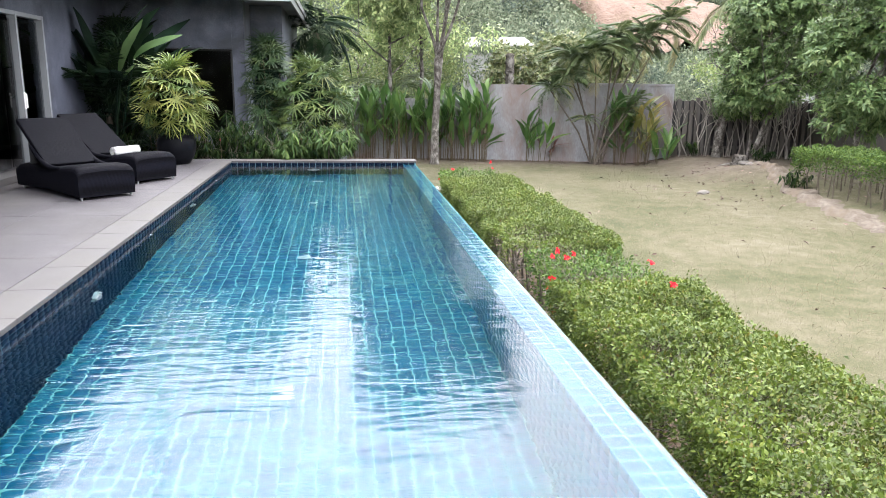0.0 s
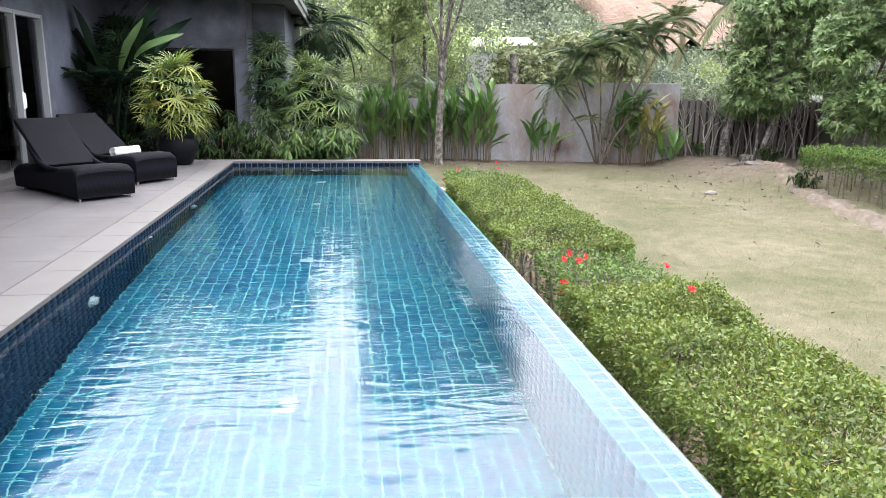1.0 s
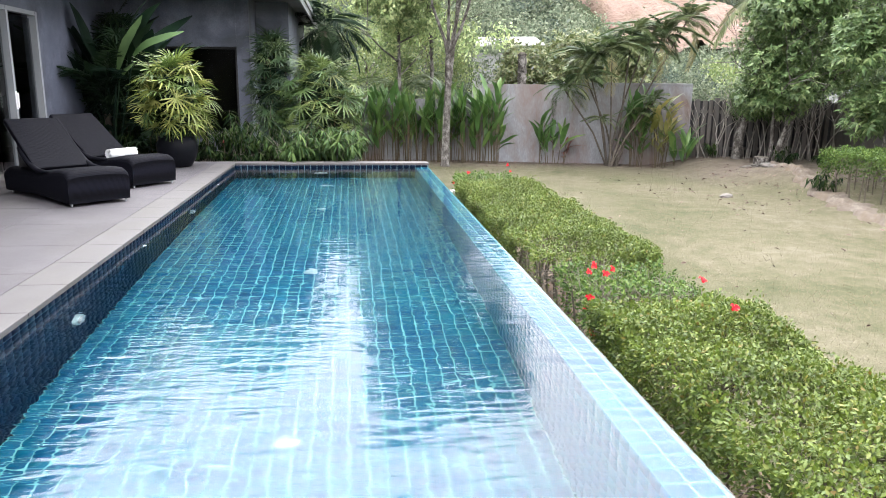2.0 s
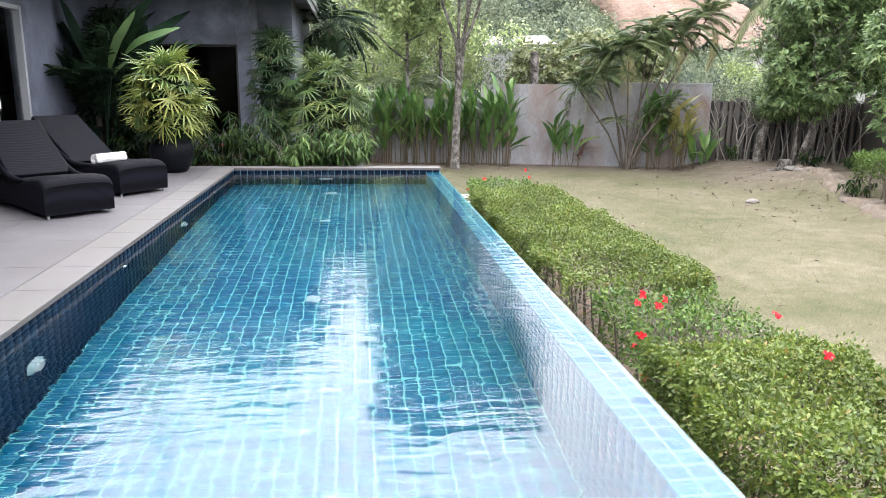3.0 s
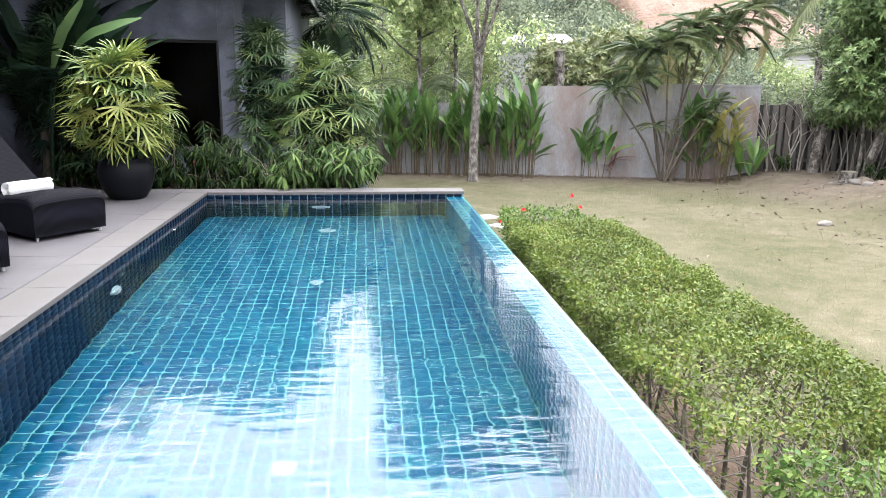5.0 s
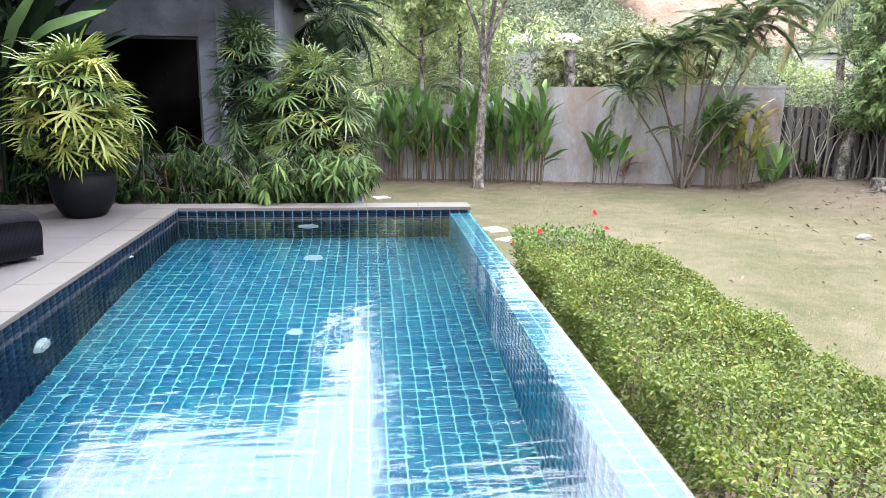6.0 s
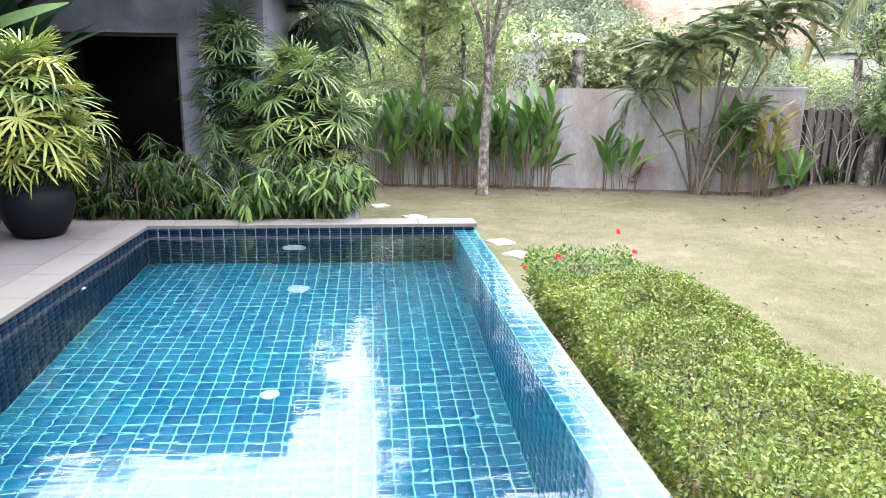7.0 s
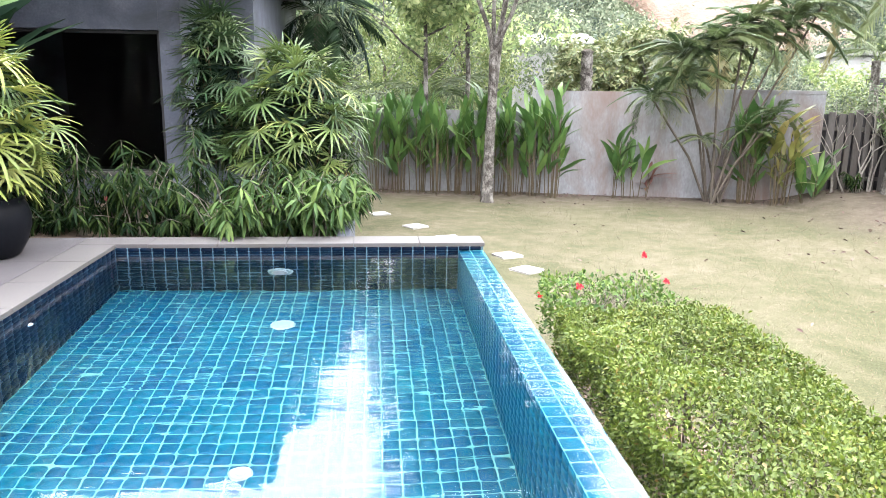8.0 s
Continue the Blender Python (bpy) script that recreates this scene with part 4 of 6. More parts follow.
dark = thing("lady_palm_clump", pose(-2.05, 1.25, -0.08), "lady palm clump by the door wall, coloured dark for shade", "palm clump", "lady palms in the bed")
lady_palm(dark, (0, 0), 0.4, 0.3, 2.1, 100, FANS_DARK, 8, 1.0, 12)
dark2 = thing("lady_palm_clump", pose(-2.2, 2.1, -0.08), "lady palm clump in the corner of the walls, coloured dark for shade", "palm clump", "lady palms in the bed")
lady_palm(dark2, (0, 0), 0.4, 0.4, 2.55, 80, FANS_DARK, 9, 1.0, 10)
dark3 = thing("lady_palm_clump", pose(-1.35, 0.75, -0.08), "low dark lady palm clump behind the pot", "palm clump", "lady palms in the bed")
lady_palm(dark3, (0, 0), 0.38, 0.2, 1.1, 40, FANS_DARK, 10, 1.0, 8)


# ---- broad leaves (heliconia, traveller's palm) ----
def paddle_mesh(name, length, width, bend, seed, material, stalk=0.0):
    """A broad leaf along x with a midrib, wavy edge and bend."""
    rr = np.random.RandomState(seed)
    vs, fs, k = [], [], 9
    for i in range(k):
        s = i / (k - 1)
        w = width * 0.5 * (math.sin(math.pi * min(0.06 + s * 0.93, 1)) ** 0.7)
        z = -bend * length * s * s + 0.02 * math.sin(s * 7 + seed)
        x = length * (s - 0.18 * bend * s * s)
        wav = 0.03 * width * rr.uniform(-1, 1)
        for q, zz in ((-1, 0.2), (-0.5, 0.12), (0, 0), (0.5, 0.12), (1, 0.2)):
            vs.append((x, q * w, z + zz * w + wav * abs(q)))
    for i in range(k - 1):
        for q in range(4):
            o = i * 5 + q
            fs.append((o, o + 1, o + 6, o + 5))
    me = mesh_of(name, np.array(vs), np.array(fs), True)
    me.materials.append(material)
    return me


PADDLES = [paddle_mesh("paddle", 0.56 + 0.06 * k, 0.115 + 0.014 * k, 0.03 + 0.09 * k, k, L_HELI) for k in range(5)]
L_GOLD = leaf_mat("yellowing_broad_leaf", [(0.15, (0.14, 0.2, 0.04)), (0.55, (0.36, 0.38, 0.07)), (0.9, (0.6, 0.52, 0.14))], 0.4, 0.3, False)
L_RUST = leaf_mat("withered_brown_leaf", [(0.15, (0.14, 0.06, 0.035)), (0.55, (0.3, 0.12, 0.06)), (0.9, (0.13, 0.2, 0.05))], 0.6, 0.2, False)
GOLD_PADDLES = [paddle_mesh("gold_paddle", 0.5 + 0.06 * k, 0.11 + 0.012 * k, 0.15 + 0.16 * k, 10 + k, L_GOLD) for k in range(5)]
RUST_PADDLES = [paddle_mesh("rust_paddle", 0.36 + 0.03 * k, 0.1, 0.4 + 0.2 * k, 15 + k, L_RUST) for k in range(5)]
BIG_PADDLES = [paddle_mesh("big_paddle", 1.25 + 0.1 * k, 0.3 + 0.02 * k, 0.15 + 0.15 * k, 20 + k, L_DARK) for k in range(4)]
L_BANANA = leaf_mat("young_banana_leaf", [(0.15, (0.0800, 0.1615, 0.0320)), (0.9, (0.1920, 0.2890, 0.0800))], 0.6, 0.35, False, 0.12)
PALE_PADDLES = [paddle_mesh("pale_paddle", 1.1 + 0.05 * k, 0.21, 0.12 + 0.25 * k, 30 + k, L_BANANA) for k in range(2)]


def heliconia(m, n, tall, seed, label="upright green heliconia clump against the garden wall", paddles=None):
    rr = np.random.RandomState(seed)
    t = thing("heliconia", m, label, "heliconia", "heliconias along the wall")
    lines = []
    for k in range(n):
        a, q = rr.uniform(0, 6.28), rr.uniform(0.05, 0.3)
        h = tall * rr.uniform(0.42, 0.74)
        b = Vector((q * math.cos(a), q * math.sin(a) * 0.5, -0.03))
        e = b + Vector((0.12 * math.cos(a), 0.06 * math.sin(a), h))
        lines.append(([b, (b + e) / 2, e], [0.011, 0.01, 0.006]))
        for j in range(rr.randint(2, 6)):
            s = 1 - 0.17 * j
            p = b.lerp(e, s)
            az = a + rr.uniform(-1.6, 1.6)
            way = Vector((math.cos(az) * 0.27, math.sin(az) * 0.27, rr.uniform(0.8, 1.2) - 0.15 * j))
            part("leaf", (paddles or PADDLES)[rr.randint(5)], None, t, "", aim(p, way, rr.uniform(-45, 45)) @ Matrix.Scale(rr.uniform(0.75, 1.1), 4))
    for ln in lines:
        part("stalk", tubes("stalk", [ln], 5), M_STALK, t, "brownish upright stalk")
    return t


def wall_y(x):
    return 10.45 - 0.216 * (x - 7)


for k, x in enumerate((2.3, 2.75, 3.2, 3.62, 4.05, 4.5, 4.95, 5.4, 5.82, 6.2)):
    heliconia(pose(x, wall_y(x) - 0.42 - 0.1 * (k % 2), LAWN, 0, 0, 30 * k), 14, 2.45 + 0.16 * ((k * 3) % 4), 40 + k)
heliconia(pose(7.62, wall_y(7.62) - 0.35, LAWN), 3, 1.9, 61, "slender heliconia standing before the bare wall")
heliconia(pose(8.0, wall_y(8.0) - 0.4, LAWN), 4, 1.4, 62, "low heliconia with a browned leaf by the wall")
heliconia(pose(10.95, wall_y(10.95) - 0.7, LAWN), 14, 2.4, 63, "yellowing heliconia beside the palm clump", GOLD_PADDLES)
heliconia(pose(8.3, wall_y(8.3) - 0.35, LAWN), 3, 1.15, 66, "withered brown heliconia before the bare wall", RUST_PADDLES)
heliconia(pose(10.35, wall_y(10.35) - 0.55, LAWN), 17, 2.7, 65, "tall green heliconia standing in the palm clump")
heliconia(pose(11.6, wall_y(11.6) - 0.7, LAWN), 5, 1.0, 64, "low bright green plant at the fence foot")

bt = thing("banana_plant", pose(-2.0, 1.4, -0.08), "large dark broad-leaved plant between door and window", "banana plant")
rr = np.random.RandomState(5)
lines = []
for k in range(18):
    a = rr.uniform(0, 6.28)
    b = Vector((0.2 * math.cos(a) - 0.1, 0.25 * math.sin(a), 0))
    e = b + Vector((0.15 * math.cos(a), 0.15 * math.sin(a), rr.uniform(0.8, 1.5)))
    lines.append(([b, (b + e) / 2, e], [0.03, 0.024, 0.012]))
    part("leaf", BIG_PADDLES[rr.randint(4)], None, bt, "", aim(e, (math.cos(a) * 0.28, math.sin(a) * 0.28, 1.0), rr.uniform(-80, 80)))
for foot, e, way, roll, kind_, size in (((0.0, -0.75, 0), (0.16, -0.85, 1.5), (0.4, -0.05, 0.95), 65, 0, 0.9), ((0.05, -0.75, 0), (0.4, -0.75, 1.74), (0.8, -0.02, 0.7), 55, 1, 0.78), ((0.0, -0.75, 0), (0.2, -0.9, 1.36), (0.4, -0.05, 0.5), 60, 0, 0.36)):
    f, e = Vector(foot), Vector(e)
    lines.append(([f, (f + e) / 2 + Vector((-0.03, 0, 0)), e], [0.025, 0.02, 0.012]))
    part("leaf", PALE_PADDLES[kind_], None, bt, "pale green young leaf", aim(e, way, roll) @ Matrix.Scale(size, 4))
for e, way, roll in (((0.1, -0.45, 0.75), (0.8, -0.1, 0.6), 40), ((-0.1, -0.4, 0.9), (-0.3, -0.3, 0.9), 60)):
    e = Vector(e)
    lines.append(([Vector((0, -0.3, 0)), e * 0.5 + Vector((0, -0.1, 0)), e], [0.025, 0.02, 0.012]))
    part("leaf", BIG_PADDLES[1], None, bt, "", aim(e, way, roll) @ Matrix.Scale(0.7, 4))
for ln in lines:
    part("stalk", tubes("stalk", [ln], 6), L_DARK, bt)


# ---- low shrubs in the bed: arching stems with long narrow leaves ----
def shrub(m, n, tall, wide, seed, material=None, label="low shrub with long drooping green leaves", leaf=0.13):
    rr = np.random.RandomState(seed)
    t = thing("shrub", m, label, "shrub", "shrubs in the bed")
    lines, P0, WAY = [], [], []
    for k in range(n):
        a, q = rr.uniform(0, 6.28), rr.uniform(0, 0.5) * wide
        b = np.array([q * math.cos(a), q * math.sin(a) * 0.6, -0.02])
        h = tall * rr.uniform(0.6, 1.05)
        o = wide * rr.uniform(0.3, 0.8)
        pts = [b + np.array([o * s * s * math.cos(a), o * s * s * math.sin(a), h * (1.25 * s - 0.25 * s ** 3)]) for s in (0, 0.3, 0.6, 0.85, 1.0)]
        lines.append(([Vector(p) for p in pts], [0.008, 0.007, 0.006, 0.004, 0.003]))
        for s in np.linspace(0.3, 1.0, 30):
            i = min(int(s * 4), 3)
            f = s * 4 - i
            P0.append(pts[i] * (1 - f) + pts[i + 1] * f)
            az = rr.uniform(0, 6.28)
            WAY.append([math.cos(az), math.sin(az), rr.uniform(-1.3, 0.15)])
    P0, WAY = np.array(P0), np.array(WAY)
    ln = leaf * rr.uniform(0.7, 1.25, len(P0))
    v, f = leaves(P0, WAY, np.array([[0, 0, 1.0]]) + 0.2 * rr.normal(size=(len(P0), 3)), ln, ln * 0.17, 0.35)
    tagged(part("stem_growth", tubes("stem_growth", lines, 4), M_TWIG, t), kind="stuff")
    part("foliage", mesh_of("foliage", v, f), material or L_SHRUB, t)
    return t


for k in range(32):
    x = -2.2 + 4.1 * ((k * 0.618) % 1.0)
    y = 0.62 + 1.0 * ((k * 0.37) % 1.0)
    shrub(pose(x, y, -0.08, 0, 0, 50 * k), 9, (0.72 if -1.7 < x < -0.1 else 1.0) * (0.24 + 0.62 * ((k * 0.73) % 1) ** 1.5), 0.3 + 0.3 * ((k * 0.41) % 1), 100 + k)
L_TRAIL = leaf_mat("trailing_leaf", [(0.0, (0.0236, 0.0630, 0.0084)), (0.5, (0.0574, 0.1221, 0.0156)), (1.0, (0.1215, 0.1969, 0.0300))], 0.55, 0.3, True, 0.16)
for k, (x, y) in enumerate(((1.5, 0.7), (1.25, 0.55), (0.8, 0.6), (1.72, 1.2), (1.75, 0.95), (1.0, 0.5), (1.6, 0.5))):
    shrub(pose(x, y, -0.06, 0, 0, 77 * k), 14, 0.36 + 0.34 * ((k * 0.618) % 1), 0.42, 150 + k, L_TRAIL, "bright green trailing shrub over the bed wall", 0.17)
for k, x in enumerate((-1.75, -1.3, -0.95, -0.55, -0.2, 0.15, 0.5)):
    shrub(pose(x, 0.75 + 0.25 * (k % 3), -0.08, 0, 0, 33 * k), 5, 0.72 + 0.4 * ((k * 0.6) % 1), 0.16, 170 + k, None, "tall leafy sprig rising before the window", 0.15)


M_BUD = leaf_mat("dull_red_bud", [(0.2, (0.3, 0.05, 0.03)), (0.8, (0.4, 0.09, 0.05))], 0.6, 0.2)
L_ORANGE = leaf_mat("orange_croton_leaf", [(0.0, (0.16, 0.2, 0.04)), (0.6, (0.36, 0.28, 0.06)), (1.0, (0.42, 0.19, 0.07))], 0.45, 0.3)
shrub(pose(1.74, 1.85, -0.06), 6, 0.6, 0.2, 190, L_ORANGE, "orange and yellow leaved shrub at the bed end", 0.14)
for k, (x, y, z) in enumerate(((-0.95, 0.62, 0.42), (1.15, 0.5, 0.4), (-0.25, 0.6, 0.36))):
    t = thing("ginger_flower", pose(x, y, -0.08), "red ginger bud on a thin stem among shrubs", "flower", "red buds in the bed")
    part("stem", tubes("stem", [([Vector((0, 0, 0)), Vector((0.01, 0, z / 2)), Vector((0, 0, z))], [0.006, 0.005, 0.005])], 5), M_STALK, t)
    bd = bmesh.new()
    bmesh.ops.create_uvsphere(bd, u_segments=10, v_segments=8, radius=0.015)
    bmesh.ops.scale(bd, vec=(1, 1, 1.7), verts=bd.verts)
    bmesh.ops.translate(bd, vec=(0, 0, z + 0.02), verts=bd.verts)
    part("bud", bd, M_BUD, t, "small red bud")


# ---- hedge ----
def hedge_section(name, x0, x1, y0, y1, top, foot, density, leaf, material, seed, label, group, twiggy=0.0, hollow=None):
    rr = np.random.RandomState(seed)
    t = thing(name, pose(0, 0, 0), label, "hedge", group)
    ys, L = y1 - y0, y1 - y0

    def bulge(x, y):
        return 0.035 * np.sin(x * 5.1 + y * 3.3) + 0.03 * np.sin(y * 7.7 + 1.3) + 0.026 * np.sin(x * 17 - y * 13) + 0.022 * np.sin(x * 23 + y * 29 + 2 * np.sin(y * 4))
    P0, N0 = [], []
    n = int((x1 - x0) * L * density * 1.3)
    x, y = rr.uniform(x0, x1, n), rr.uniform(y0, y1, n)
    edge = np.minimum(np.minimum(x - x0, x1 - x), np.minimum(y - y0, y1 - y))
    z = top + bulge(x, y) - 0.1 * np.exp(-edge / 0.06) - rr.gamma(1.3, 0.032, n) + (rr.uniform(size=n) < 0.07) * rr.uniform(0, 0.07, n)
    P0.append(np.stack([x, y, z], 1))
    N0.append(np.tile([0, 0, 1.0], (n, 1)))
    for side, xx in ((-1, x0), (1, x1)):
        n = int(L * (top - foot) * density * 0.75)
        y, u = rr.uniform(y0, y1, n), rr.beta(1.6, 1.0, n)
        bare = 0.45 if side < 0 else 0.3
        z = foot + bare + (top - foot - bare - 0.02) * u
        inward = rr.gamma(1.4, 0.03, n) + 0.16 * (1 - u) * rr.uniform(0, 1, n)
        gap = np.sin(y * 4.1 + seed) * np.sin(z * 6 + y * 2.3) > 0.55
        keep = ~gap | (rr.uniform(size=n) < 0.3)
        P0.append(np.stack([xx - side * inward + 0.04 * np.sin(y * 6 + z * 5), y, z], 1)[keep])
        N0.append(np.tile([side, 0, 0.35], (n, 1))[keep])
    for side, yy in ((-1, y0), (1, y1)):
        n = int((x1 - x0) * (top - foot) * density * 0.7)
        x, u = rr.uniform(x0, x1, n), rr.beta(1.6, 1.0, n)
        P0.append(np.stack([x, yy - side * rr.gamma(1.4, 0.03, n), foot + 0.25 + (top - foot - 0.28) * u], 1))
        N0.append(np.tile([0, side, 0.35], (n, 1)))
    P0, N0 = np.concatenate(P0), np.concatenate(N0)
    if hollow:
        bare = (P0[:, 0] < hollow[0]) & (P0[:, 1] > hollow[1]) & (P0[:, 1] < hollow[2])
        keep = ~bare | (rr.uniform(size=len(P0)) < np.where(P0[:, 2] > top - 0.11, 0.45, 0.05))
        P0, N0 = P0[keep], N0[keep]
    way = unit(N0 * 0.55 + rr.normal(size=P0.shape) * 0.75)
    upv = unit(N0 + rr.normal(size=P0.shape) * 0.45)
    ln = leaf * rr.uniform(0.6, 1.35, len(P0))
    v, f = plain_leaves(P0, way, upv, ln, ln * 0.48, 0.1, 0.3)
    tagged(part("foliage", mesh_of("foliage", v, f), material, t), kind="stuff")
    lines, twigs = [], []
    for k in range(int(L / 0.28)):
        y = y0 + 0.12 + 0.28 * k + rr.uniform(-0.05, 0.05)
        for x in (x0 + 0.22, (x0 + x1) / 2, x1 - 0.22):
            b = Vector((x + rr.uniform(-0.08, 0.08), y, foot - 0.05))
            m1 = b + Vector((rr.uniform(-0.05, 0.05), rr.uniform(-0.05, 0.05), 0.4))
            lines.append(([b, m1, m1 + Vector((rr.uniform(-0.1, 0.1), rr.uniform(-0.1, 0.1), top - foot - 0.5))], [0.016, 0.013, 0.006]))
            for j in range(14):
                c = m1 + Vector((0, 0, rr.uniform(-0.15, top - foot - 0.6)))
                d = Vector((rr.normal(), rr.normal(), rr.uniform(0.1, 1.0))).normalized() * rr.uniform(0.15, 0.34)
                twigs.append(([c, c + d * 0.6 + Vector((0, 0, 0.02)), c + d], [0.005, 0.004, 0.002]))
    for k in range(int(twiggy * L * 60)):
        c = Vector((rr.uniform(x0 + 0.05, x1 - 0.05), rr.uniform(y0, y1), top - 0.2))
        d = Vector((rr.normal() * 0.5, rr.normal() * 0.5, 1.0)).normalized() * rr.uniform(0.15, 0.28)
        twigs.append(([c, c + d * 0.6, c + d + Vector((rr.uniform(-0.03, 0.03), rr.uniform(-0.03, 0.03), 0))], [0.004, 0.003, 0.0015]))
    tagged(part("underwood", tubes("underwood", lines, 6), M_DARKBARK, t, "dark woody stems"), kind="stuff")
    tagged(part("brushwood", tubes("brushwood", twigs, 3), M_TWIG, t, "dry grey twigs"), kind="stuff")
    return t


GRP = "hedge along the pool"
h1 = hedge_section("hedge", 3.32, 4.42, -6.35, -1.75, -0.03, LAWN + 0.1, 8600, 0.027, L_HEDGE, 1, "clipped yellow-green hedge with a bare woody hollow", GRP, 0.15, (4.0, -6.6, -5.45))
h2 = hedge_section("hedge", 3.48, 4.35, -7.62, -6.42, -0.1, LAWN + 0.1, 1500, 0.036, L_HEDGE2, 2, "thin twiggy hibiscus stretch of the hedge with red flowers", GRP, 3.0)
h3 = hedge_section("hedge", 3.34, 4.36, -11.7, -7.66, -0.03, LAWN + 0.1, 8600, 0.028, L_HEDGE, 3, "dense clipped green hedge beside the overflow edge", GRP)
h4 = hedge_section("hedge", 3.42, 4.3, -1.7, -0.85, -0.04, LAWN + 0.1, 1000, 0.045, L_HEDGE2, 4, "loose hibiscus end of the hedge with red flowers", GRP, 2.6)


def flower_mesh():
    vs, fs = [], []
    for k in range(5):
        a = 2 * math.pi * k / 5
        b = len(vs)
        for s, w, z in ((0, 0.1, 0), (0.5, 0.75, 0.012), (0.85, 0.9, 0.012), (1.0, 0.5, 0.002)):
            for q in (-1, 0, 1):
                r = (0.034 + 0.008 * math.sin(k * 4.1)) * s
                vs.append((r * math.cos(a) - q * w * 0.0135 * math.sin(a), r * math.sin(a) + q * w * 0.0135 * math.cos(a), z + 0.012 * s + 0.005 * abs(q) + 0.008 * math.sin(k * 2 + s * 5)))
        for i in range(3):
            for q in range(2):
                o = b + 3 * i + q
                fs.append((o, o + 1, o + 4, o + 3))
    me = mesh_of("flower", np.array(vs), np.array(fs), True)
    me.materials.append(M_PETAL)
    return me


FLOWER = flower_mesh()
for par, spots in ((h2, ((3.6, -7.25, 0.0), (3.6, -7.02, 0.0), (3.52, -7.12, -0.02), (3.69, -7.11, 0.0), (4.16, -7.55, 0.02), (3.46, -7.45, -0.36), (3.46, -7.28, -0.24), (3.45, -7.4, -0.12))),
                   (h3, ((4.05, -8.18, 0.03),)),
                   (h4, ((3.54, -1.57, 0.02), (4.3, -0.75, 0.04), (4.17, -1.5, 0.03), (3.4, -1.0, -0.2), (3.42, -1.6, -0.5)))):
    for k, p in enumerate(spots):
        part("flower", FLOWER, None, par, "red hibiscus flower", Matrix.Translation(p) @ pose(0, 0, 0, 45 + 35 * math.sin(k * 3), 20 * math.sin(k * 7), -20 + 60 * math.sin(k * 5)) @ Matrix.Scale(0.78 + 0.12 * math.sin(k * 2), 4))

# hedge on the far side of the lawn
h5 = hedge_section("hedge", 11.75, 13.2, -3.0, 2.5, 0.04, LAWN + 0.2, 1300, 0.052, L_HEDGE2, 9, "leggy green hedge on bare stems across the lawn", "hedge across the lawn")

# ---- garden wall and fence ----
WYAW = math.degrees(math.atan(-0.216))


def along(x, out=0.0):
    """Pose on the garden wall's line at x, turned with it; out: towards the lawn."""
    return pose(x, wall_y(x), 0, 0, 0, WYAW) @ pose(0, -out, 0)


gw = thing("garden_wall", along(5.9), "tall weathered grey rendered garden wall with stains", "wall", kind="structure")
LONG = (12.1 - 5.9) / math.cos(math.atan(0.216))
part("wall_panel", boxed(0, 0, -1.4, LONG, 0.16, 1.28), M_GARDENWALL, gw)
part("wall_cap", boxed(2.2, -0.02, 1.282, LONG, 0.18, 1.36, 0.01), M_GARDENWALL, gw)
gl = thing("garden_wall", along(-4.0), "lower weathered grey garden wall behind the heliconias", "wall", kind="structure")
part("wall_panel", boxed(0, 0, -1.4, (5.89 + 4.0) / math.cos(math.atan(0.216)), 0.16, 0.8), M_GARDENWALL, gl)

fence = thing("board_fence", along(12.14), "grey weathered upright board fence with dark gaps", "fence")
rr = np.random.RandomState(4)
part("rail", boxed(0, 0.06, -0.6, 9.0, 0.1, -0.52), M_FENCE, fence)
part("rail", boxed(0, 0.06, 0.5, 9.0, 0.1, 0.58), M_FENCE, fence)
# added near-black sheet that paints the shade in the board gaps
part("backing", boxed(0, 0.16, -1.3, 9.0, 0.2, 0.85), M_DARKROOM, fence, "added dark sheet standing for shade behind the boards")
x = 0.06
while x < 8.8:
    w = rr.uniform(0.1, 0.15)
    part("board", boxed(x, 0.0, -1.25, x + w, 0.05, 0.9 + rr.uniform(-0.05, 0.05), 0.006), M_FENCE, fence, "", pose(0, 0, 0, 0, rr.uniform(-0.6, 0.6), 0))
    x += w + rr.uniform(0.05, 0.1)

# wall closing the garden beyond the far hedge
part_wall = part("wall_east", boxed(16.2, -30, -1.3, 16.4, 8.4, 1.1), M_FENCE)
tagged(part_wall, "brown-grey rendered boundary wall behind the trees", "wall", kind="structure")


# ---- trees ----
def branchy(rr, p, d, length, radius, depth, lines, tips, bend=0.25, split=3, shrink=0.68):
    pts, rad = [Vector(p)], [radius]
    d = Vector(d).normalized()
    for k in range(4):
        d = (d + Vector((rr.normal(), rr.normal(), rr.normal() * 0.5)) * bend * 0.35 + Vector((0, 0, 0.06))).normalized()
        pts.append(pts[-1] + d * length / 4)
        rad.append(radius * (1 - 0.4 * (k + 1) / 4))
    lines.append((pts, rad))
    if depth == 0:
        tips.append((pts[-1], d))
        tips.append((pts[-2], d))
        return
    for k in range(split):
        a = 2 * math.pi * k / split + rr.uniform(0, 1.5)
        side = d.orthogonal().normalized()
        side.rotate(Matrix.Rotation(a, 3, d))
        branchy(rr, pts[-1] if k else pts[-2].lerp(pts[-1], 0.6), d * 0.8 + side * rr.uniform(0.45, 0.9), length * shrink * rr.uniform(0.8, 1.15), radius * 0.55, depth - 1, lines, tips, bend, split, shrink)


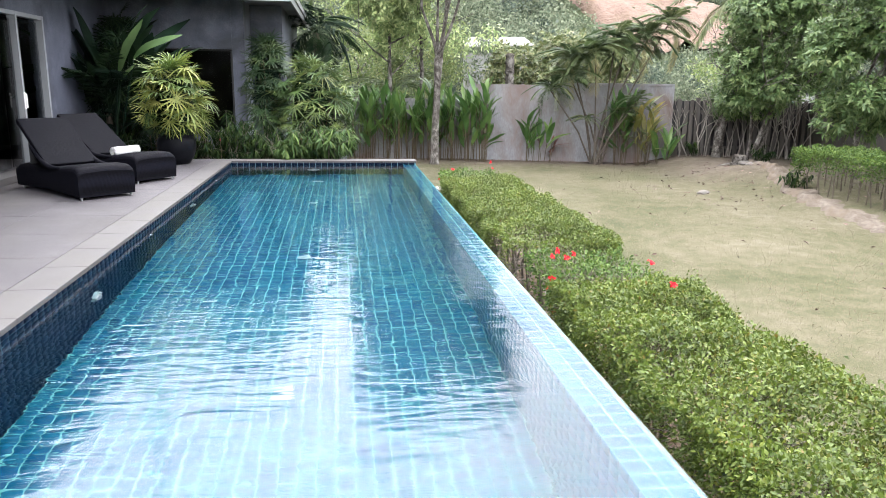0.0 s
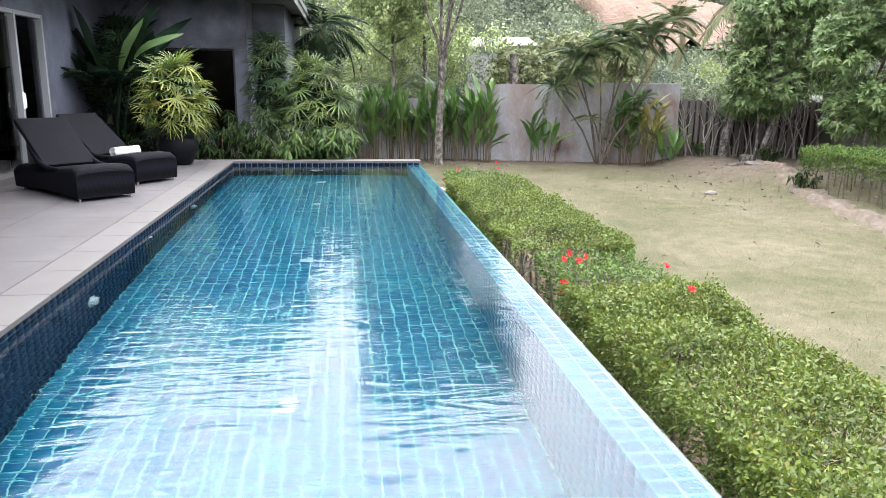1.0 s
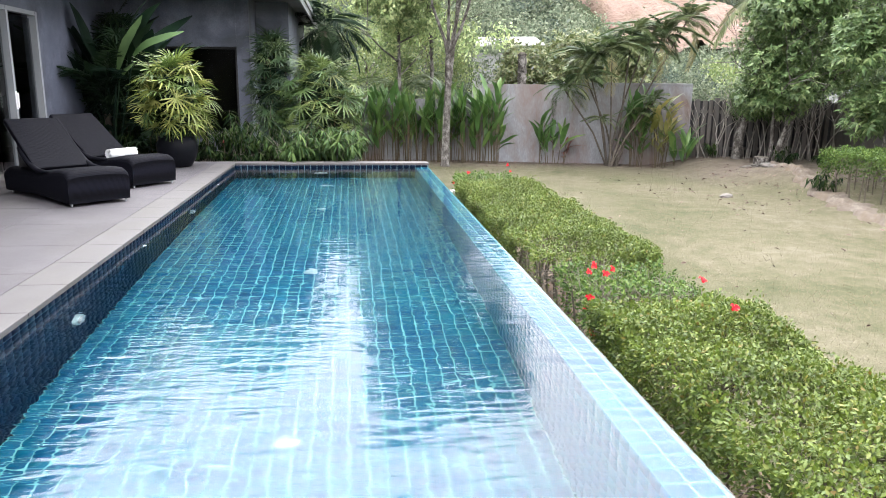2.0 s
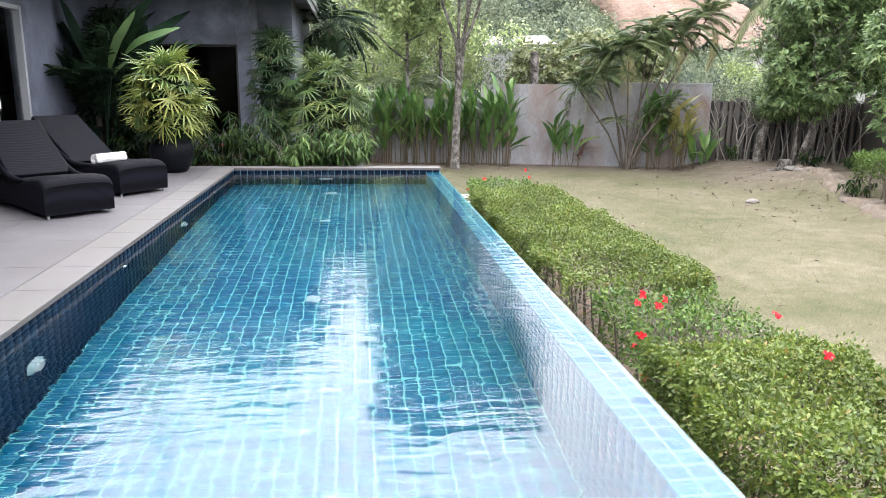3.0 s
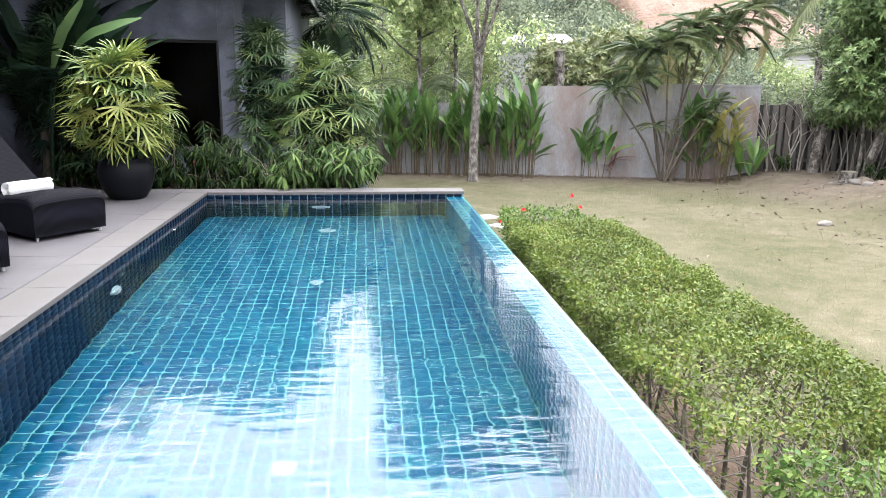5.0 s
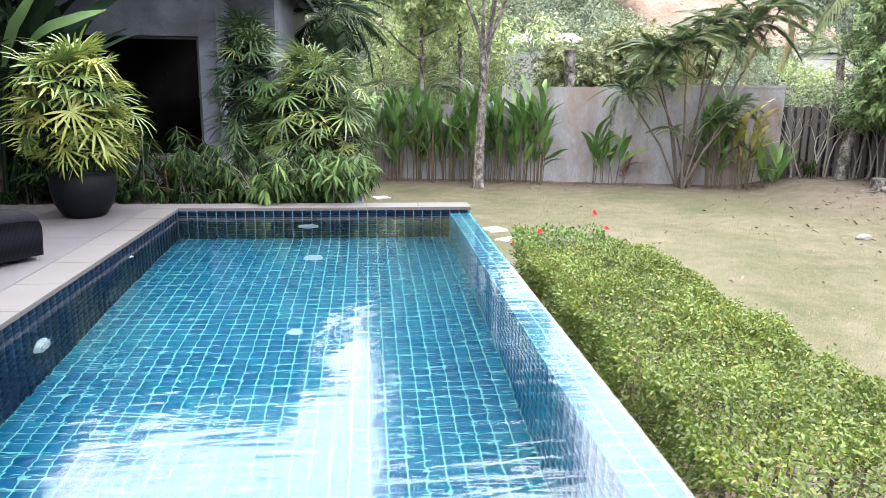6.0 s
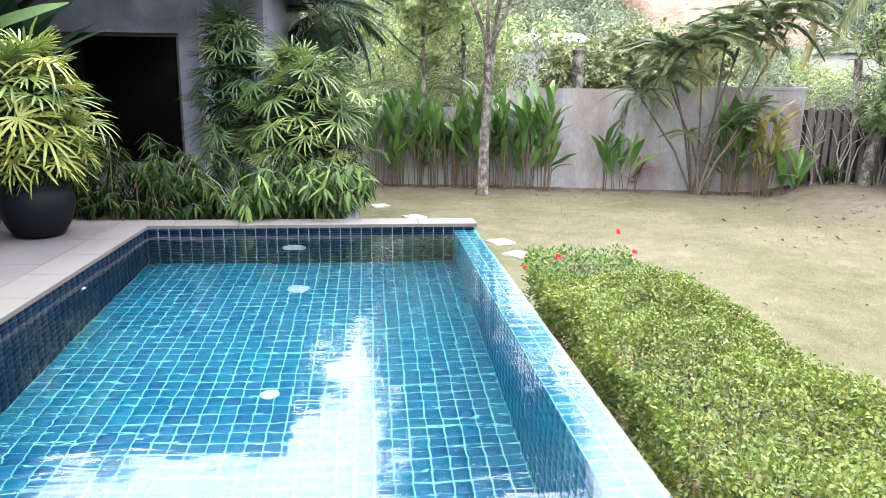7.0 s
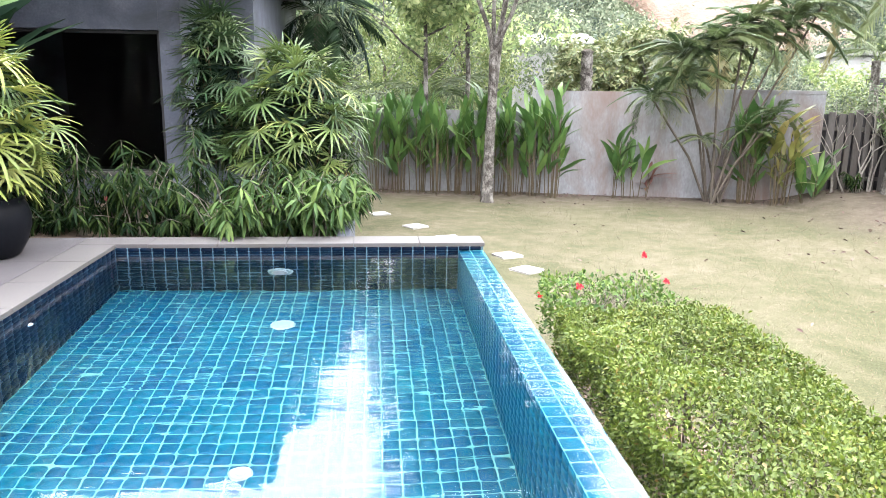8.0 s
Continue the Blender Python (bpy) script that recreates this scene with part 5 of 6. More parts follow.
def slender_tree():
    rr = np.random.RandomState(12)
    t = thing("slender_tree", pose(4.62, 9.35, LAWN), "slender grey-barked tree with sparse small leaves", "tree")
    lines, tips = [], []
    lines.append(([Vector(p) for p in ((0, 0, -0.1), (0.0, 0, 0.1), (0.02, 0, 1.2), (0.06, 0, 2.3), (0.05, 0, 3.1))], [0.19, 0.135, 0.115, 0.1, 0.095]))
    lines.append(([Vector(p) for p in ((0.02, 0.05, 1.7), (0.12, 0.08, 2.6), (0.2, 0.1, 3.5), (0.3, 0.1, 4.4))], [0.07, 0.07, 0.06, 0.04]))
    for a, d in (((0.05, 0, 3.05), (-0.5, 0.1, 1)), ((0.05, 0, 3.05), (0.5, 0.2, 0.9)), ((0.05, 0, 3.0), (0.1, -0.4, 1)), ((0.05, 0, 3.1), (-0.1, 0.3, 1.2)), ((0.3, 0.1, 4.3), (0.3, 0.2, 1)), ((0.3, 0.1, 4.3), (0.4, 0.6, 0.8))):
        branchy(rr, a, (d[0] * 0.45, d[1] * 0.5, d[2] * 0.85), 2.05, 0.055, 3, lines, tips, 0.3, 3, 0.74)
    part("trunk", tubes("trunk", lines, 7), M_BARK, t, "grey mottled bark")
    c = np.array([tuple(p) for p, d in tips])
    c = np.concatenate([c, c + rr.normal(size=c.shape) * 0.25])
    c = c[(c[:, 0] < 1.3 + 0.32 * (c[:, 2] - 5.3)) & (c[:, 0] > -2.4)]
    c = np.concatenate([c, c[c[:, 2] > 4.6] + rr.normal(size=c[c[:, 2] > 4.6].shape) * 0.3])
    me = clump_mesh("crown", c, rr.uniform(0.2, 0.42, len(c)), 62, 0.11, 0.42, -0.15)
    part("crown", me, L_SPARSE, t, "thin crown of small green leaves")


slender_tree()


def rosettes(name, centres, ways, n, length, width, material, parent, up=0.2):
    """Whorls of long leaves at branch tips."""
    P0, W0, U0 = [], [], []
    for c, d in zip(centres, ways):
        d = d / np.linalg.norm(d)
        a = unit(np.cross(d, R.normal(size=3))[None])[0]
        b = np.cross(d, a)
        for k in range(n):
            th = 2 * math.pi * k / n + R.uniform(-0.3, 0.3)
            o = a * math.cos(th) + b * math.sin(th)
            P0.append(c + d * R.uniform(-0.06, 0.04))
            W0.append(o * R.uniform(0.7, 1.1) + d * R.uniform(0.1, 0.9) + np.array([0, 0, up * 0.3]))
            U0.append(d + np.array([0, 0, 0.5]))
    P0, W0, U0 = np.array(P0), np.array(W0), np.array(U0)
    ln = length * R.uniform(0.7, 1.2, len(P0))
    v, f = plain_leaves(P0, W0, U0, ln, ln * width, 0.22, 0.25)
    return part(name, mesh_of(name, v, f), material, parent)


def broad_tree(m, label, height_, radius, trunk_lines, seed, n, leaf, low, material=None, squash=0.8, off=0.0):
    """Tree whose crown is a lumpy mass of leaf whorls."""
    rr = np.random.RandomState(seed)
    t = thing("broadleaf_tree", m, label, "tree")
    lines, tips = [], []
    for b, e, r in trunk_lines:
        b, e = Vector(b), Vector(e)
        mid = (b + e) / 2 + Vector((rr.uniform(-0.1, 0.1), rr.uniform(-0.1, 0.1), 0))
        lines.append(([b, mid, e], [r, r * 0.8, r * 0.6]))
        for k in range(3):
            branchy(rr, e, (rr.normal() * 0.9, rr.normal() * 0.9, 0.9), height_ * 0.2, r * 0.45, 2, lines, tips, 0.3, 3, 0.75)
    part("trunk", tubes("trunk", lines, 7), M_BARK, t, "pale grey trunk and limbs")
    cs, ds = [], []
    lobes = []
    for k in range(30):
        a, q, h = rr.uniform(0, 6.28), math.sqrt(rr.uniform(0.1, 1)), rr.uniform(0, 1) ** 1.25
        r = radius * rr.uniform(0.28, 0.4)
        wide = (radius - r) * (1 - 0.45 * h * h)
        lobes.append((np.array([off + wide * q * math.cos(a), wide * q * math.sin(a), low + r * 0.75 + h * (height_ - low - r * 1.7)]), r))
    for k in range(n):
        c, r = lobes[rr.randint(len(lobes))]
        d = rr.normal(size=3)
        d /= np.linalg.norm(d)
        p = c + d * r * np.array([1, 1, squash]) * rr.uniform(0.6, 1.05)
        if p[2] < low + 0.25 * math.sin(p[0] * 4 + p[1] * 3):
            continue
        cs.append(p)
        ds.append(d + np.array([0, 0, 0.5]))
    rosettes("crown", cs, ds, 9, leaf, 0.29, material or L_TREE, t)
    return t


broad_tree(pose(13.55, 7.15, LAWN + 0.2), "leaning broadleaf tree with glossy dark green leaf whorls", 6.6, 2.5,
           (((0, 0, -0.1), (0.35, -0.3, 1.7), 0.085), ((0.05, 0.1, -0.1), (0.75, 0.3, 1.8), 0.08), ((-0.1, 0, -0.1), (-0.25, -0.2, 1.8), 0.055)), 21, 5200, 0.17, 1.15, None, 0.8, 0.75)
broad_tree(pose(14.0, 3.3, LAWN + 0.25), "tall dense broadleaf tree over the far hedge", 6.0, 1.9,
           (((0, 0, -0.1), (0.1, 0.2, 2.2), 0.09), ((0.3, 0.3, -0.1), (0.7, 0.4, 2.3), 0.07)), 22, 3000, 0.18, 0.95)
broad_tree(pose(13.6, -0.6, LAWN + 0.25), "broadleaf tree with grey-green leaf whorls by the hedge", 5.6, 1.7,
           (((0, 0, -0.1), (0.1, 0.2, 2.0), 0.07),), 23, 1300, 0.18, 1.5)


# ---- palms ----
def frond_mesh(name, length, leaflet, bend, seed, material, pairs=46, hang=0.28, wide=0.035):
    """A feather frond along x: a curved rib with two rows of narrow leaflets."""
    rr = np.random.RandomState(seed)
    P0, W0 = [], []

    def rib(s):
        return np.array([length * (s - 0.3 * bend * s * s), 0, length * (0.35 * s - bend * s * s)])
    for k in range(pairs):
        s = 0.16 + 0.84 * (k + 0.5) / pairs
        a, b = rib(s), rib(min(s + 0.03, 1.03))
        d = (b - a) / np.linalg.norm(b - a)
        for side in (-1, 1):
            P0.append(a)
            W0.append(d * 0.75 + np.array([0, side, 0]) * rr.uniform(0.75, 1.0) + np.array([0, 0, rr.uniform(-0.25, 0.35) - hang * 0.5]))
    P0, W0 = np.array(P0), np.array(W0)
    s = np.repeat((np.arange(pairs) + 0.5) / pairs, 2)
    ln = leaflet * np.sin(np.pi * (0.18 + 0.74 * s)) ** 0.6 * rr.uniform(0.85, 1.1, len(P0))
    v, f = leaves(P0, W0, np.array([[0, 0, 1.0]]) + 0.15 * rr.normal(size=P0.shape), ln, wide * np.ones(len(P0)), hang, 0.2)
    rv, rf = tube_arrays([Vector(rib(q)) for q in np.linspace(0, 1, 7)], [0.016, 0.014, 0.012, 0.009, 0.007, 0.005, 0.002], 4)
    rt = []
    for q in rf:
        rt += [(q[0], q[1], q[2]), (q[0], q[2], q[3])]
    v2 = np.concatenate([v, np.array([tuple(p) for p in rv])])
    f2 = np.concatenate([f, np.array(rt) + len(v)])
    me = mesh_of(name, v2, f2)
    me.materials.append(material)
    return me


FRONDS = [frond_mesh("frond", 1.35 + 0.1 * k, 0.36, 0.55 + 0.2 * k, 70 + k, L_PALM, 46, 0.2, 0.028) for k in range(4)]
YELLOW_FRONDS = [frond_mesh("yellow_frond", 1.2, 0.36, 1.0 + 0.2 * k, 75 + k, L_YELLOW, 36, 0.3, 0.02) for k in range(2)]
DARK_FRONDS = [frond_mesh("dark_frond", 1.7 + 0.1 * k, 0.5, 0.4 + 0.2 * k, 80 + k, L_DARK, 34) for k in range(4)]
BIG_FRONDS = [frond_mesh("big_frond", 2.4 + 0.15 * k, 0.62, 0.4 + 0.2 * k, 90 + k, L_PALM, 40) for k in range(4)]


def crown_of(t, top, n, fronds, rr, low=-0.3, high=1.3, scale=1.0):
    n = int(n * 1.15)
    for k in range(n):
        a = k * 2.39996 + rr.uniform(-0.3, 0.3)
        el = low + (high - low) * ((k + 0.5) / n)
        part("frond", fronds[rr.randint(len(fronds))], None, t, "", aim(top, (math.cos(a), math.sin(a), el), rr.uniform(-25, 25)) @ Matrix.Scale(scale * rr.uniform(0.8, 1.1), 4))


def ringed_trunk(points, r0, r1, step=0.06):
    """Palm trunk with slight rings."""
    pts = [Vector(p) for p in points]
    total = sum((b - a).length for a, b in zip(pts, pts[1:]))
    n = max(int(total / step), 4)
    out, rad = [], []
    for k in range(n + 1):
        s = k / n * (len(pts) - 1)
        i = min(int(s), len(pts) - 2)
        out.append(pts[i].lerp(pts[i + 1], s - i))
        rad.append((r0 + (r1 - r0) * k / n) * (1.0 + (0.09 if k % 2 else -0.04)))
    return out, rad


def palm(m, label, trunk, r0, r1, n, fronds, seed, low=-0.3, high=1.3, scale=1.0, mat=None, group=""):
    rr = np.random.RandomState(seed)
    t = thing("palm_tree", m, label, "palm", group)
    part("trunk", tubes("trunk", [ringed_trunk(trunk, r0, r1)], 9), mat or M_BARK, t, "ringed grey palm trunk")
    crown_of(t, Vector(trunk[-1]), n, fronds, rr, low, high, scale)
    return t


# areca clump before the wall: slim leaning stems, each with its own tuft
G = "slim palms in the clump by the wall"
base = Vector((9.65, 9.25, LAWN))
for k, (dx, dy, h, n, sc) in enumerate(((-1.1, -0.1, 2.55, 11, 0.85), (-0.75, 0.1, 3.1, 14, 0.95), (-0.2, -0.15, 3.3, 14, 1.0), (0.25, 0.05, 3.7, 15, 1.05), (0.8, -0.1, 3.35, 14, 1.0), (1.35, 0.0, 3.75, 14, 1.05), (0.5, -0.35, 1.55, 9, 0.6), (-0.35, -0.35, 1.35, 7, 0.5), (1.1, -0.3, 1.9, 10, 0.65), (1.85, -0.05, 4.2, 13, 0.95), (-1.45, -0.2, 2.2, 10, 0.75))):
    b = base + Vector((0.16 * math.cos(k * 2.1), 0.14 * math.sin(k * 2.1), 0))
    pt = palm(Matrix.Translation(b), "slim leaning palm with arching feathery fronds by the garden wall", ((0, 0, -0.05), (dx * 0.35, dy * 0.35, h * 0.45), (dx, dy, h)), 0.029, 0.022, int(n * 1.5), FRONDS, 200 + k, -0.15, 1.8, sc * 0.74, M_DARKBARK, G)
    if k in (1, 2, 5, 9):
        part("frond", YELLOW_FRONDS[k % 2], None, pt, "yellowing hanging frond", aim((dx, dy, h - 0.06), (math.cos(k * 2.2), -0.8, -0.55)))

palm(pose(13.15, 8.45, LAWN), "stout ringed palm trunk rising before the fence", ((0, 0, -0.1), (0.1, 0, 1.0), (0.4, 0.05, 2.6), (0.95, 0.1, 4.9)), 0.15, 0.115, 16, BIG_FRONDS, 221, -0.3, 1.3, 0.9)
palm(pose(1.2, 6.9, LAWN), "dark green palm beside the house gable", ((0, 0, -0.1), (0.02, 0, 2.0), (0.05, 0, 3.6)), 0.1, 0.08, 26, DARK_FRONDS, 222, -1.5, 1.5, 0.72, M_DARKBARK)
palm(pose(-0.4, 10.6, LAWN), "tall palm standing behind the house", ((0, 0, -0.1), (0.1, 0, 3.0), (0.2, 0, 6.4)), 0.14, 0.1, 18, BIG_FRONDS, 223, -0.5, 1.3, 0.9)
palm(pose(-1.6, 11.2, LAWN), "tall palm standing behind the house", ((0, 0, -0.1), (0.1, 0, 3.0), (0.0, 0, 7.4)), 0.14, 0.1, 18, BIG_FRONDS, 224, -0.4, 1.3, 1.0)
palm(pose(3.6, 13.6, LAWN), "young palm with drooping fronds behind the low wall", ((0, 0, -0.1), (0.1, 0, 1.0), (0.0, 0, 1.9)), 0.12, 0.1, 16, BIG_FRONDS, 225, -0.2, 1.4, 0.75)
palm(pose(17.5, 15.5, LAWN), "pale old palm beyond the fence", ((0, 0, -0.1), (0.1, 0, 2.0), (0.0, 0, 3.4)), 0.16, 0.12, 14, BIG_FRONDS, 226, 0.2, 1.6, 0.6)

# its frond colour holds the shade of the wall corner
palm(pose(-2.2, 1.0, -0.08), "feather palm between the door and the window, coloured dark for shade", ((0, 0, -0.05), (0.02, 0, 0.4), (0.03, -0.02, 0.8)), 0.06, 0.05, 20, DARK_FRONDS, 231, 0.9, 3.6, 0.78, M_DARKBARK)

# dead post of a felled palm behind the wall
stub = thing("dead_trunk", pose(7.5, 12.2, LAWN), "charred dead palm trunk standing behind the wall", "tree stump")
pts, rad = ringed_trunk(((0, 0, -0.2), (0.02, 0, 1.5), (-0.01, 0, 3.35)), 0.17, 0.14, 0.09)
part("trunk", tubes("trunk", [(pts, [r * (1 + 0.12 * math.sin(k * 2.3)) for k, r in enumerate(rad)])], 11), M_BARK, stub)
part("broken_top", disc(0.14, 0.06, 0.06), M_DARKBARK, stub, "", pose(-0.01, 0, 3.34))


# ---- trees beyond the wall ----
def back_tree(x, y, tall, radius, seed, material, leaf=0.15, per=75, lobes=26, mid=0.62, dev=0.21):
    rr = np.random.RandomState(seed)
    z = float(height(x, y))
    t = thing("woodland_tree", pose(x, y, z), "leafy green tree standing beyond the garden wall", "tree", "trees beyond the wall")
    lines, tips = [], []
    top = Vector((rr.uniform(-0.3, 0.3), rr.uniform(-0.3, 0.3), tall * 0.5))
    lines.append(([Vector((0, 0, -0.2)), top * 0.5 + Vector((0.1, 0, 0)), top], [0.075, 0.06, 0.045]))
    for k in range(4):
        branchy(rr, top * (0.6 + 0.13 * k), (rr.normal(), rr.normal(), 0.8), tall * 0.22, 0.03, 1, lines, tips)
    part("trunk", tubes("trunk", lines, 6), M_BARK, t)
    c = rr.normal(size=(lobes, 3)) * np.array([radius * 0.5, radius * 0.5, tall * dev]) + np.array([0, 0, tall * mid])
    c = np.concatenate([c, c + rr.normal(size=c.shape) * radius * 0.22])
    part("crown", clump_mesh("crown", c, radius * rr.uniform(0.14, 0.36, len(c)), per, leaf, 0.45, 0.05), material, t)


for k, (x, y, tall, rad_) in enumerate(((-5.2, 11.6, 10.0, 1.7), (-3.0, 11.3, 9.6, 1.6), (-1.0, 11.5, 8.4, 1.5), (4.5, 12.8, 11.0, 1.9), (3.3, 12.2, 8.4, 1.2))):
    back_tree(x, y, tall, rad_, 350 + k, L_TALL, 0.16, 100 if k < 3 else 170, 40 if k < 3 else 60, 0.7 if k > 2 else 0.62, 0.14 if k > 2 else 0.21)
SPOTS = ((-5.5, 14.5, 7.5, 2.4, 1), (-2.6, 15.5, 8.0, 2.4, 0), (0.3, 16.0, 6.2, 2.2, 0), (2.4, 18.5, 6.3, 2.4, 2), (4.9, 15.2, 6.6, 2.1, 2), (6.4, 20.5, 6.2, 2.2, 0), (14.8, 14.0, 2.7, 1.4, 0), (20.2, 10.2, 6.8, 2.3, 1),
         (19.8, 19.0, 3.6, 2.0, 2), (20.5, 12.5, 6.5, 2.5, 1), (5.4, 25.0, 6.6, 2.8, 2), (1.0, 24.0, 7.4, 2.8, 1), (-3.5, 25.0, 8.0, 3.0, 0), (11.5, 27.0, 4.2, 2.4, 0), (15.5, 24.0, 4.2, 2.6, 1), (24.0, 16.0, 6.0, 2.8, 0))
for k, (x, y, tall, rad_, kind_) in enumerate(SPOTS):
    back_tree(x, y, tall, rad_, 300 + k, (L_FAR1, L_FAR2, L_SPARSE)[kind_], 0.11 if y < 18 else 0.15, 150 if y < 18 else 110, 30)


for k, (x, y, tall, rad_) in enumerate(((8.4, 15.4, 4.1, 1.7), (10.6, 16.4, 4.7, 2.0), (12.6, 15.2, 4.1, 1.6))):
    broad_tree(pose(x, y, LAWN), "rounded yellow-green fruit tree beyond the garden wall", tall, rad_, (((0, 0, -0.1), (0.1, 0.1, 1.6), 0.09),), 360 + k, 800, 0.24, 0.9, L_MANGO, 0.8)


def far_wood(name, n, material, seed, label, leaf, per, band=None):
    rr = np.random.RandomState(seed)
    cs, rs = [], []
    while len(cs) < n:
        y = 22 + 118 * rr.uniform() ** 1.2
        x = 2 + (rr.uniform() - 0.42) * 1.75 * (y + 14)
        if band:
            x, y = rr.uniform(band[0], band[1]), rr.uniform(band[2], band[3])
        r = rr.uniform(1.1, 2.4) * (0.85 + y / 170)
        if 48 < y < 66 and 22 < x < 45:
            continue
        if y <= 48 and 0.34 < (x - 1.9) / (y + 12) < 0.56 and float(height(x, y)) + 2.4 * r > 1.3 + 0.074 * (y + 12):
            continue
        if (6.5 < x < 12.5 and y < 30) or (y < 27 and 0.55 < (x - 2) / (y + 6) < 0.86):
            continue
        g = float(height(x, y))
        for k in range(4):
            cs.append((x + rr.normal() * r * 0.5, y + rr.normal() * r * 0.5, g + r * rr.uniform(0.3, 1.7)))
            rs.append(r * rr.uniform(0.45, 0.75))
    ob = part(name, clump_mesh(name, cs, rs, per, leaf, 0.6, 0.1), material)
    tagged(ob, label, "woodland", kind="stuff")


far_wood("far_wood", 1500, L_FAR1, 31, "light green woodland covering the hillside", 0.27, 130)
far_wood("far_wood", 1500, L_FAR2, 32, "darker green trees covering the hillside", 0.27, 130)

far_wood("far_wood", 700, L_FAR2, 33, "dense dark trees above the bare hillside cut", 0.34, 100, (4, 60, 66, 90))
far_wood("far_wood", 300, L_FAR1, 34, "pale trees beside the bare hillside cut", 0.36, 80, (6, 22, 44, 66))

far_wood("far_wood", 260, L_FAR1, 35, "low green trees below the bare hillside cut", 0.2, 100, (13, 32, 30, 46))

# bare cut in the hillside
bx, by = np.linspace(23, 44, 50), np.linspace(48, 65, 30)
BX, BY = np.meshgrid(bx, by, indexing="ij")
rn = np.random.RandomState(3)
BZ = height(BX, BY) + 0.5 + 0.35 * np.sin(BX * 0.9 + BY * 0.5) + 0.25 * np.sin(BX * 2.3) + rn.uniform(-0.15, 0.15, BX.shape) - 2.5 * (1 - smooth(0, 3, np.minimum(BX - 23, 44 - BX)))
bank_f = [(i * 30 + j, (i + 1) * 30 + j, (i + 1) * 30 + j + 1, i * 30 + j + 1) for i in range(49) for j in range(29)]
tagged(part("earth_bank", mesh_of("earth_bank", np.stack([BX, BY, BZ], -1).reshape(-1, 3), np.array(bank_f), True), M_EARTH), "bare pinkish earth cut in the hillside", "hillside", kind="structure")

# far roof and white house
fh = thing("far_house", pose(9.4, 24.0, 0, 0, 0, -6), "small house with a pale metal roof among trees", "house")
part("wall", boxed(-1.5, -0.9, -1.2, 1.5, 1.2, 2.7), M_BUILDING, fh)
rf = bmesh.new()
q = [rf.verts.new(p) for p in ((-1.6, -1.2, 2.95), (1.75, -1.2, 3.05), (1.6, 1.4, 3.55), (-1.2, 1.4, 3.5), (-1.6, -1.2, 3.0), (1.75, -1.2, 3.1), (1.6, 1.4, 3.6), (-1.2, 1.4, 3.55))]
for f in ((3, 2, 1, 0), (4, 5, 6, 7), (0, 1, 5, 4), (1, 2, 6, 5), (2, 3, 7, 6), (3, 0, 4, 7)):
    rf.faces.new([q[i] for i in f])
part("roof", rf, M_BUILDING, fh, "pale metal roof sheet")
wh = thing("far_house", pose(24.6, 26.5, 0, 0, 0, -25), "white house with a flat roof beyond the fence", "house")
part("wall", boxed(-1.3, 0, -1.2, 4.5, 4, 2.95), M_BUILDING, wh)
part("roof", boxed(-1.5, -0.2, 3.0, 4.7, 4.2, 3.2, 0.02), M_BUILDING, wh)
for x in (0.2, 2.4):
    part("window", boxed(x, -0.03, 0.9, x + 1.0, 0.0, 2.0), M_DARKROOM, wh, "dark window")

# ---- things on the lawn ----
for k, (x, y, a) in enumerate(((2.28, 7.75, 20), (2.9, 6.53, 35), (3.39, 5.55, 12), (4.12, 4.15, 25), (4.22, 3.25, 40))):
    rr = np.random.RandomState(60 + k)
    sb = boxed(-0.17, -0.17, -0.04, 0.17, 0.17, 0.02, 0.012)
    for v in sb.verts:
        v.co.x += rr.uniform(-0.012, 0.012)
        v.co.y += rr.uniform(-0.012, 0.012)
    tagged(place(part("stepping_stone", sb, M_STEP), pose(x, y, float(height(x, y)) + 0.01, 0, 0, a)), "pale square stepping stone set in the lawn", "stepping stone", "stepping stones")


def rock(x, y, sx, sy, sz, seed, label, name="rock", mat=None):
    bm = bmesh.new()
    bmesh.ops.create_icosphere(bm, subdivisions=3, radius=1)
    for v in bm.verts:
        d = 1 + 0.28 * noise.noise(v.co * 1.7 + Vector((seed, 0, 0))) + 0.1 * noise.noise(v.co * 5)
        v.co = Vector((v.co.x * sx, v.co.y * sy, max(v.co.z, -0.4) * sz)) * d
    for f in bm.faces:
        f.smooth = True
    return tagged(place(part(name, bm, mat or M_STONE), pose(x, y, float(height(x, y)) + 0.25 * sz, 0, 0, seed * 40)), label, "rock")


rock(10.15, 3.2, 0.24, 0.1, 0.06, 1, "flat grey stone lying on the lawn")
rock(13.0, 6.5, 0.2, 0.16, 0.1, 2, "grey-brown stone at the tree root")
rock(12.75, 5.7, 0.16, 0.12, 0.08, 3, "grey-brown stone at the tree root")
stump = thing("tree_stump", pose(13.1, 6.95, LAWN + 0.16), "sawn grey tree stump near the fence", "tree stump")
part("stump", tubes("stump", [([Vector((0, 0, -0.1)), Vector((0, 0, 0.1)), Vector((0.01, 0, 0.34))], [0.24, 0.2, 0.19])], 12), M_BARK, stump)
part("sawn_top", disc(0.185, 0.02, 0.02), M_TWIG, stump, "pale sawn top", pose(0.01, 0, 0.33))
